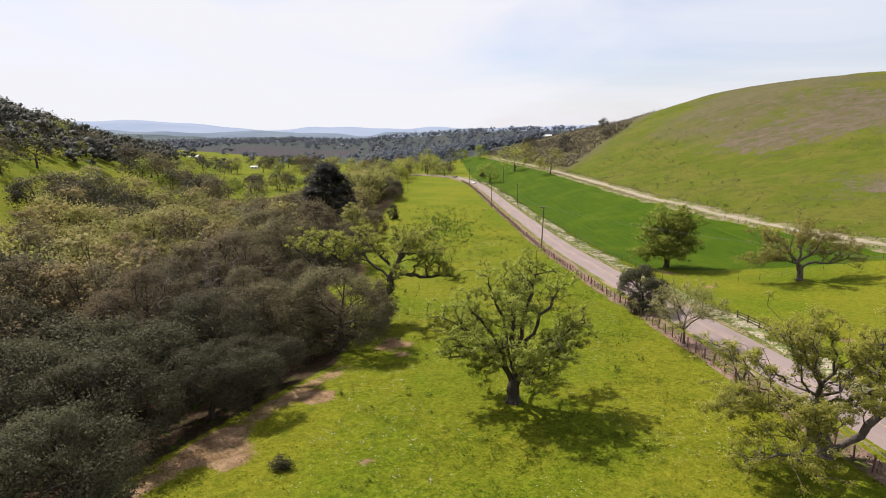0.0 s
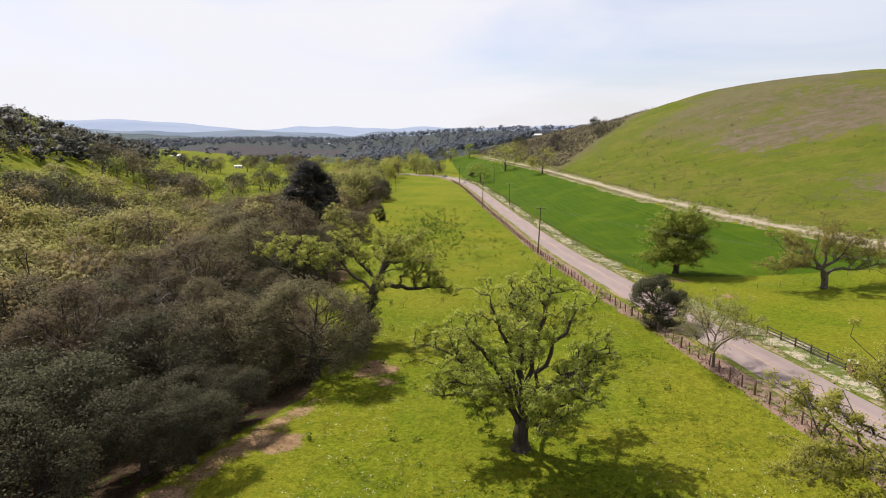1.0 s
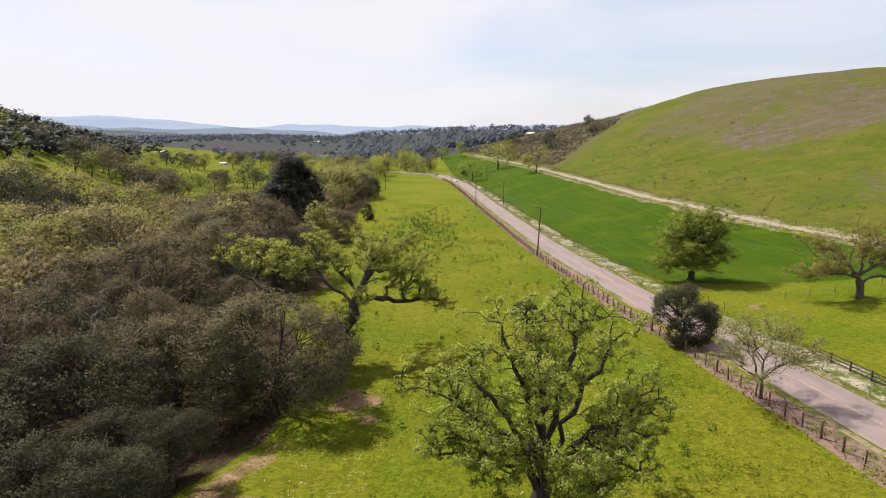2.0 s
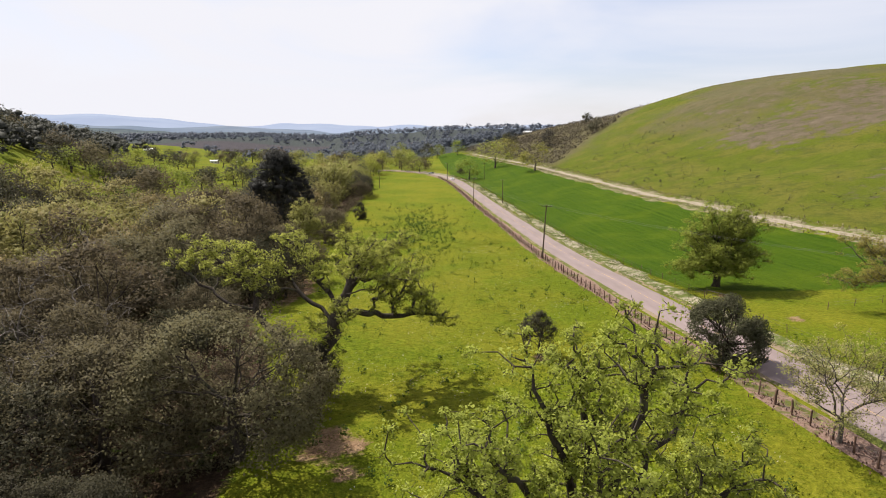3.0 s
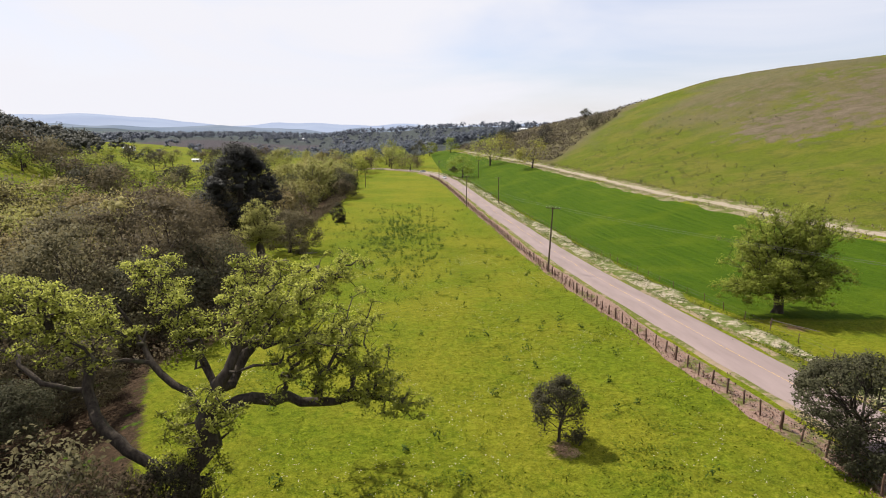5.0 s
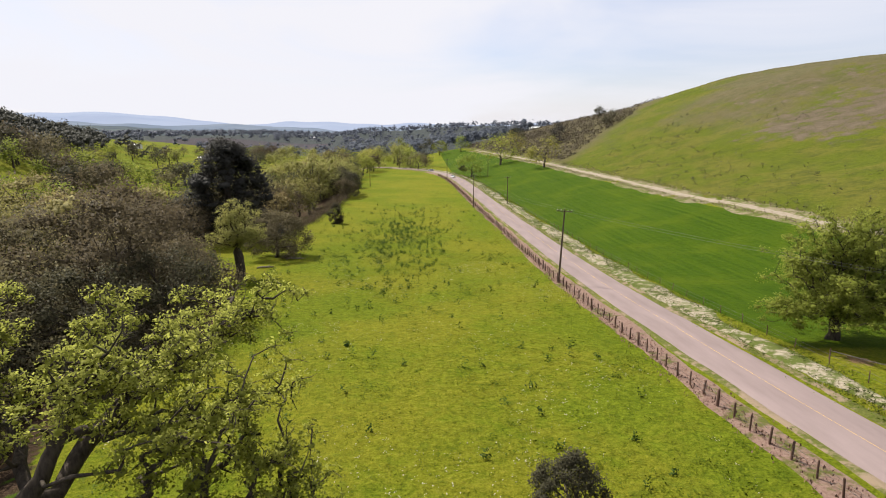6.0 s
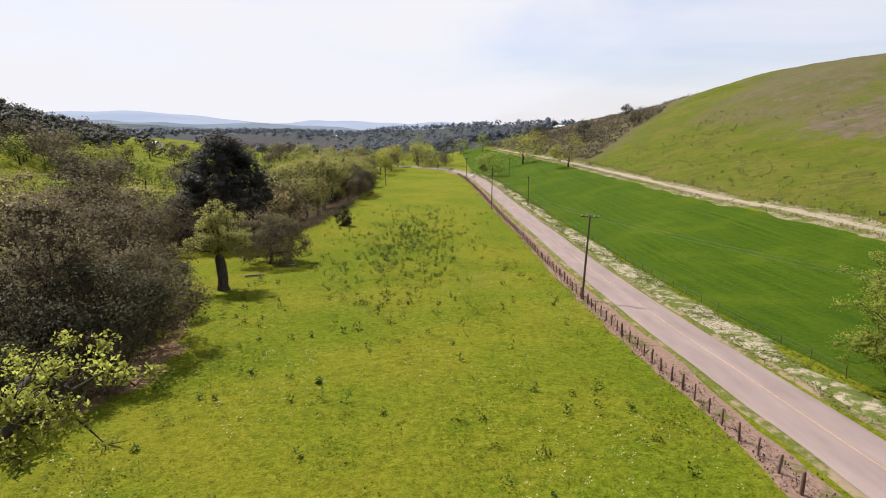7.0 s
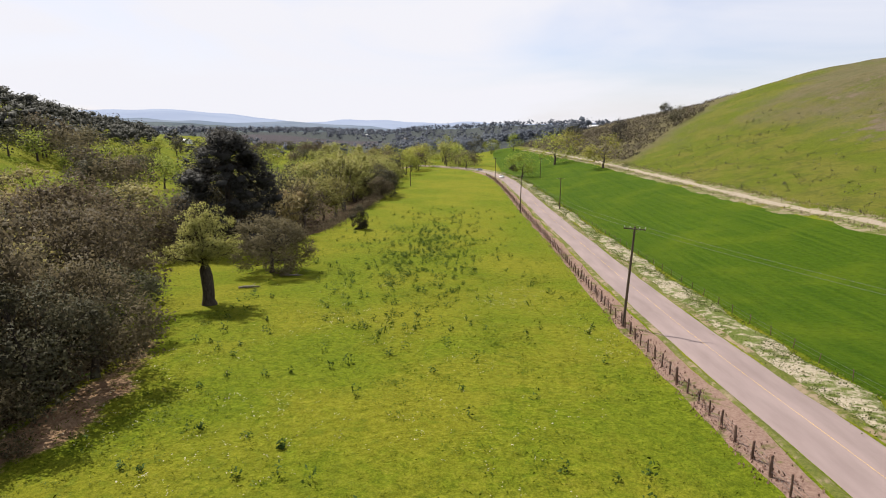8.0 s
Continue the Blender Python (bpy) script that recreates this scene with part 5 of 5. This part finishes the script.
# stake fence across the eastern pasture, and a fallen pale pole under the oak
line = np.stack([np.linspace(62, 104, 9), np.linspace(117.5, 127.5, 9)], 1)
wire_fence("thin stake and wire fence across the eastern pasture", line, STAKES, 0, 1.15, (0.6, 1.05), 5)
pole_log = thing("fallen_pole", 50.6, 126.4, "pale bleached pole leaning on a stake under the oak", "pole", turn=-32, sink=-0.1)
v, f = tube([(-2.6, 0, 0.75), (-1.0, 0.05, 0.5), (1.0, -0.04, 0.25), (2.7, 0.0, 0.05)], [0.045, 0.05, 0.05, 0.04], 7)
part("stem", raw_mesh("pole_stem", v, f, M_BARK_PALE, True), pole_log)
v, f = tube([(-2.55, 0, -0.2), (-2.5, 0.02, 0.5), (-2.52, 0, 1.0)], [0.06, 0.06, 0.05], 6)
part("stake", raw_mesh("pole_stake", v, f, M_POST, True), pole_log)


# ---- power line ----
def power_pole(x, y, high, lean, turn, arms=1):
    pole = thing("utility_pole", x, y, "dark wooden utility pole with a crossarm and insulators", "utility pole", "power line", sink=0.0)
    pole.matrix_basis = pose(x, y, float(ground(x, y)) - 0.05, 0, lean, turn)
    bm = bmesh.new()
    rod(bm, (0, 0, -0.5), (0, 0, high * 0.5), 0.19, 0.16, 10)
    rod(bm, (0, 0, high * 0.5), (0, 0, high), 0.16, 0.12, 10)
    part("shaft", bm_mesh("shaft", bm, M_POLE), pole)
    for k in range(arms):
        z = high - 0.35 - 1.1 * k
        bm = bmesh.new()
        box(bm, (2.6, 0.11, 0.14), (0, 0.18, z), 0.02)
        arm = part("crossarm", bm_mesh("crossarm", bm, M_POLE), pole)
        for side in (-1, 1):
            bm = bmesh.new()
            rod(bm, (0.62 * side, 0.18, z - 0.06), (0.0, 0.17, z - 0.65), 0.02, 0.02, 5)
            part("brace", bm_mesh("brace", bm, M_WIRE), pole)
        for px in (-1.2, -0.55, 0.55, 1.2):
            bm = bmesh.new()
            rod(bm, (px, 0.18, z + 0.07), (px, 0.18, z + 0.16), 0.02, 0.02, 6)
            rod(bm, (px, 0.18, z + 0.16), (px, 0.18, z + 0.22), 0.07, 0.055, 8)
            rod(bm, (px, 0.18, z + 0.22), (px, 0.18, z + 0.30), 0.06, 0.03, 8)
            part("insulator", bm_mesh("insulator", bm, M_INSULATOR), arm)
    return pole


POLES = [power_pole(68.0, 62.0, 12.5, 0, -25), power_pole(29.7, 168.6, 12.8, 2.6, -14), power_pole(25.8, 291.0, 12.5, 0.5, 0), power_pole(21.5, 420.0, 12.0, 0, 10)]
for x, y, h in ((40.0, 300.0, 11.0), (-20.7, 380.0, 10.0), (47.0, 430.0, 11.0)):
    power_pole(x, y, h, 0, 4)


def cable(a, b, sag, name="power_cable"):
    a, b = Vector(a), Vector(b)
    t = np.linspace(0, 1, 24)
    p = np.array([a.lerp(b, k) for k in t])
    p[:, 2] -= 4 * sag * t * (1 - t)
    v, f = tube(p, np.full(24, 0.010), 4)
    return tagged(new(name, raw_mesh(name, v, f, M_WIRE)), "thin grey power cable strung between the poles", "cable", "power line")


bpy.context.view_layer.update()
for a, b in zip(POLES[:-1], POLES[1:]):
    for px in (-1.2, 1.2):
        ends = [o.matrix_basis @ Vector((px, 0.18, (h - 0.05))) for o, h in ((a, 12.5 if a is not POLES[1] else 12.8), (b, 12.5 if b is not POLES[1] else 12.8))]
        cable(*ends, 1.6)


# ---- houses, barns and cars far up the valley ----
def house(name, x, y, size, high, turn, roof_m, label, doors=True):
    w, d = size
    ob = thing(name, x, y, label, "building", "far buildings", turn, 0.3)
    bm = bmesh.new()
    box(bm, (w, d, high + 0.6), (0, 0, high / 2), 0.03)
    part("wall", bm_mesh("wall", bm, M_WALL), ob)
    bm = bmesh.new()
    over, rise = 0.5, w * 0.24
    pts = [bm.verts.new(q) for s in (-1, 1) for q in ((-w / 2 - over, s * (d / 2 + over), high), (w / 2 + over, s * (d / 2 + over), high), (0, s * (d / 2 + over), high + rise),
                                                        (-w / 2 - over, s * (d / 2 + over), high - 0.2), (w / 2 + over, s * (d / 2 + over), high - 0.2))]
    for f in ((0, 1, 2), (3, 4, 1, 0), (5, 7, 6), (8, 5, 6, 9), (0, 2, 7, 5), (2, 1, 6, 7), (3, 0, 5, 8), (1, 4, 9, 6), (4, 3, 8, 9)):
        bm.faces.new([pts[k] for k in f])
    bmesh.ops.recalc_face_normals(bm, faces=bm.faces)
    part("roof", bm_mesh("roof", bm, roof_m), ob)
    for k in range(max(2, int(d / 3))):
        for s in (-1, 1):
            bm = bmesh.new()
            box(bm, (0.08, 1.2, 1.1), (s * (w / 2 + 0.02), -d / 2 + (k + 0.5) * d / max(2, int(d / 3)), high * 0.55))
            part("window", bm_mesh("window", bm, M_GLASS), ob)
    if doors:
        bm = bmesh.new()
        box(bm, (1.1, 0.1, 2.1), (0, -d / 2 - 0.02, 1.05))
        part("door", bm_mesh("door", bm, M_ROOF_BROWN), ob)
    return ob


house("farmhouse", -276, 668, (6, 12), 3.0, 62, M_ROOF, "low white farmhouse on the western meadow")
house("barn", -201, 640, (3.5, 8), 2.8, 80, M_ROOF, "white barn in the far meadow")
house("barn", -180, 652, (3.2, 6), 2.6, 70, M_ROOF, "small white shed in the far meadow")
house("farmhouse", 146, 800, (7, 12), 3.5, 75, M_ROOF, "pale house on the ridge above the fields")
for n, (x, y) in enumerate(((-120, 1180), (-60, 1010), (-10, 1150), (60, 1080), (120, 1240), (-230, 1380), (30, 900))):
    house("house", x, y, (8, 15), 5.5, 30 + 40 * n, M_ROOF if n % 2 else M_ROOF_BROWN, "house half hidden in the far woods")


def car(x, y, turn, paint, label):
    ob = thing("car", x, y, label, "car", "cars on the road", turn, -0.16)
    outline = ((-2.2, 0.35), (-2.25, 0.75), (-1.9, 0.95), (-1.2, 1.0), (-0.6, 1.45), (0.9, 1.48), (1.7, 1.0), (2.15, 0.95), (2.25, 0.6), (2.2, 0.35))
    bm = bmesh.new()
    rows = []
    for s, tuck in ((-0.88, 1), (-0.72, 0), (0.72, 0), (0.88, 1)):
        rows.append([bm.verts.new((px, s * (0.86 if pz > 1.2 and tuck else 1), pz - (0.05 if tuck and pz > 0.9 else 0))) for px, pz in outline])
    for a, b in zip(rows, rows[1:]):
        for k in range(len(outline)):
            j = (k + 1) % len(outline)
            bm.faces.new((a[k], a[j], b[j], b[k]))
    bm.faces.new(rows[0])
    bm.faces.new(rows[-1][::-1])
    bmesh.ops.recalc_face_normals(bm, faces=bm.faces)
    body = part("body", bm_mesh("body", bm, paint), ob)
    for sx, sz, lx, tilt in ((-0.92, 1.23, 0.7, 38), (1.32, 1.25, 0.8, -32)):
        bm = bmesh.new()
        box(bm, (lx, 1.3, 0.03), (0, 0, 0))
        bmesh.ops.transform(bm, matrix=pose(sx, 0, sz + 0.02, 0, -tilt, 0), verts=bm.verts)
        part("windscreen", bm_mesh("windscreen", bm, M_GLASS), ob)
    for s in (-1, 1):
        bm = bmesh.new()
        box(bm, (1.6, 0.03, 0.34), (0.15, s * 0.84, 1.2))
        part("side_window", bm_mesh("side_window", bm, M_GLASS), ob)
        bm = bmesh.new()
        box(bm, (0.05, 0.36, 0.14), (-2.24, s * 0.6, 0.72), 0.01)
        part("headlight", bm_mesh("headlight", bm, M_LAMP), ob)
        for px in (-1.4, 1.4):
            bm = bmesh.new()
            rod(bm, (px, s * 0.72, 0.32), (px, s * 0.92, 0.32), 0.32, 0.32, 16)
            wheel = part("wheel", bm_mesh("tyre", bm, M_TYRE), ob)
            bm = bmesh.new()
            rod(bm, (px, s * 0.90, 0.32), (px, s * 0.935, 0.32), 0.2, 0.18, 12)
            part("rim", bm_mesh("rim", bm, M_RIM), wheel)
    return ob


car(25.6, 430, 70, M_CAR_WHITE, "white car driving on the far bend of the road")
car(13.0, 487, 40, M_CAR_GREY, "silver car driving on the far bend of the road")

# fallen bleached log under the old oak
log = thing("fallen_log", -24.8, 185.8, "bleached fallen log in the grass", "log", turn=20, sink=-0.05)
v, f = tube([(-1.6, 0, 0.2), (-0.6, 0.1, 0.25), (0.6, -0.05, 0.22), (1.7, 0.1, 0.15)], [0.17, 0.2, 0.18, 0.08], 8)
part("stem", raw_mesh("stem", v, f, M_BARK_PALE, True), log)
v, f = tube([(0.4, 0, 0.25), (0.8, 0.5, 0.5), (1.0, 0.9, 0.55)], [0.09, 0.06, 0.02], 5)
part("branch", raw_mesh("branch", v, f, M_BARK_PALE, True), log)

# dead branches in the shade of the dark oak
branch = thing("fallen_branch", -20.6, 195.2, "bleached dead branch on the grass beside the dark oak", "branch", turn=-15, sink=-0.05)
v, f = tube([(-2.6, 0.1, 0.15), (-1.2, -0.1, 0.3), (0.4, 0.1, 0.28), (2.2, 0.0, 0.5)], [0.16, 0.17, 0.13, 0.05], 7)
part("stem", raw_mesh("branch_stem", v, f, M_BARK_PALE, True), branch)
for x, y, z in ((0.9, 0.8, 0.9), (-0.6, -0.9, 0.8), (1.6, -0.7, 0.5)):
    v, f = tube([(x - 0.7, 0, 0.28), (x - 0.2, y * 0.5, z * 0.7), (x, y, z)], [0.07, 0.05, 0.02], 5)
    part("twig", raw_mesh("branch_twig", v, f, M_BARK_PALE, True), branch)

# ---- grass, weeds and flowers ----
rng = np.random.default_rng(31)
y = rng.uniform(30, 260, 60000)
x = rng.uniform(-34, 33, 60000)
keep = (x > edge_x(y) - 1) & (x < road_x(y) - 8.5) & (rng.random(60000) < np.interp(y, (30, 130, 260), (1.0, 0.75, 0.3)))
spots = np.column_stack([x, y])[keep]
bare = np.hypot(spots[:, 0] - 7.8, spots[:, 1] - 58.9) < 1.0
clumps_of("pasture_grass", spots[~bare][:19000], "uneven tufts of fresh pasture grass", "grass", M_TUFT, 0.20, 0.34, 4, 0.10, 32, 1.8, 0.3, lie=0.8)
spots = []
while len(spots) < 760:
    x, y = rng.uniform(-24, 26), rng.uniform(60, 300)
    dense_here = math.exp(-((x - 0) / 9) ** 2 - ((y - 225) / 42) ** 2)
    if x > edge_x(y) + 2 and x < road_x(y) - 10 and rng.random() < 0.05 + 0.9 * dense_here:
        spots.append((x, y))
clumps_of("thistle_clump", spots, "dark green thistle and weed clumps in the pasture", "weeds", M_WEED, 0.7, 0.42, 30, 0.15, 33, 1.2, 0.3, lie=0.15)
spots = []
while len(spots) < 1700:
    x, y = rng.uniform(-22, 28), 40 + 150 * rng.random() ** 1.2
    if x > edge_x(y) + 1 and x < road_x(y) - 9 and noise.noise((x * 0.09, y * 0.07, 2.0)) > 0.5 * rng.random() - 0.12:
        spots.append((x, y))
clumps_of("wild_flower", spots, "scattered small white meadow flowers", "flowers", M_FLOWER, 0.24, 0.34, 4, 0.075, 34, 1.0, 0.9, 0.6)
spots = []
while len(spots) < 1500:                                 # ranker, darker grass in loose patches
    x, y = rng.uniform(-24, 30), 38 + 200 * rng.random() ** 1.3
    if x > edge_x(y) + 1 and x < road_x(y) - 9 and noise.noise((x * 0.11, y * 0.09, 9.0)) > 0.45 * rng.random():
        spots.append((x, y))
clumps_of("rank_grass", spots, "lush darker-green grass in loose patches over the pasture", "grass", M_LUSH, 0.3, 0.8, 16, 0.12, 41, 1.4, 0.6, lie=0.75)
q = along(ROAD_LINE, 6.7, 0.17, 80, 470)
q = q + rng.normal(size=q.shape) * np.array([1.15, 0.3])
clumps_of("bleached_weed", q, "bleached weeds on the sandy verge", "weeds", M_STRAW, 0.35, 0.4, 5, 0.09, 35, -1.2, lie=0.5)
q = along(ROAD_LINE, 6.6, 0.05, 70, 470)
q = q + rng.normal(size=q.shape) * np.array([1.25, 0.3])
q = np.array([k for k in q if noise.noise((k[0] * 0.35, k[1] * 0.13, 4.0)) > 0.02])
clumps_of("green_weed", q, "dark green weeds in patches on the sandy verge", "weeds", M_WEED, 0.45, 0.5, 6, 0.12, 39, 1.3, 0.4, lie=0.4)
q = np.concatenate([along(ROAD_LINE, d, 0.16, 60, 470) for d in (4.6, 8.7)])
q = q + rng.normal(size=q.shape) * np.array([0.6, 0.3])
clumps_of("verge_weed", q, "green weeds along the road verge", "weeds", M_TUFT, 0.3, 0.45, 5, 0.12, 36, 1.6, 0.5, lie=0.8)
q = along(ROAD_LINE, -6.9, 0.10, 20, 450)
q = q + rng.normal(size=q.shape) * np.array([0.8, 0.3])
clumps_of("dry_weed", q, "dry reddish weeds along the fence", "weeds", M_DRYWEED, 0.3, 0.3, 4, 0.11, 37, -1.2, lie=0.5)
q = np.concatenate([along(TRACK, d, 0.3, 0, 620) for d in (-3.4, 3.2)])
q = q + rng.normal(size=q.shape) * np.array([0.9, 0.3])
clumps_of("track_weed", q, "bleached brush along the farm track", "weeds", M_STRAW, 0.55, 0.5, 4, 0.2, 38, -1.2, lie=0.5)
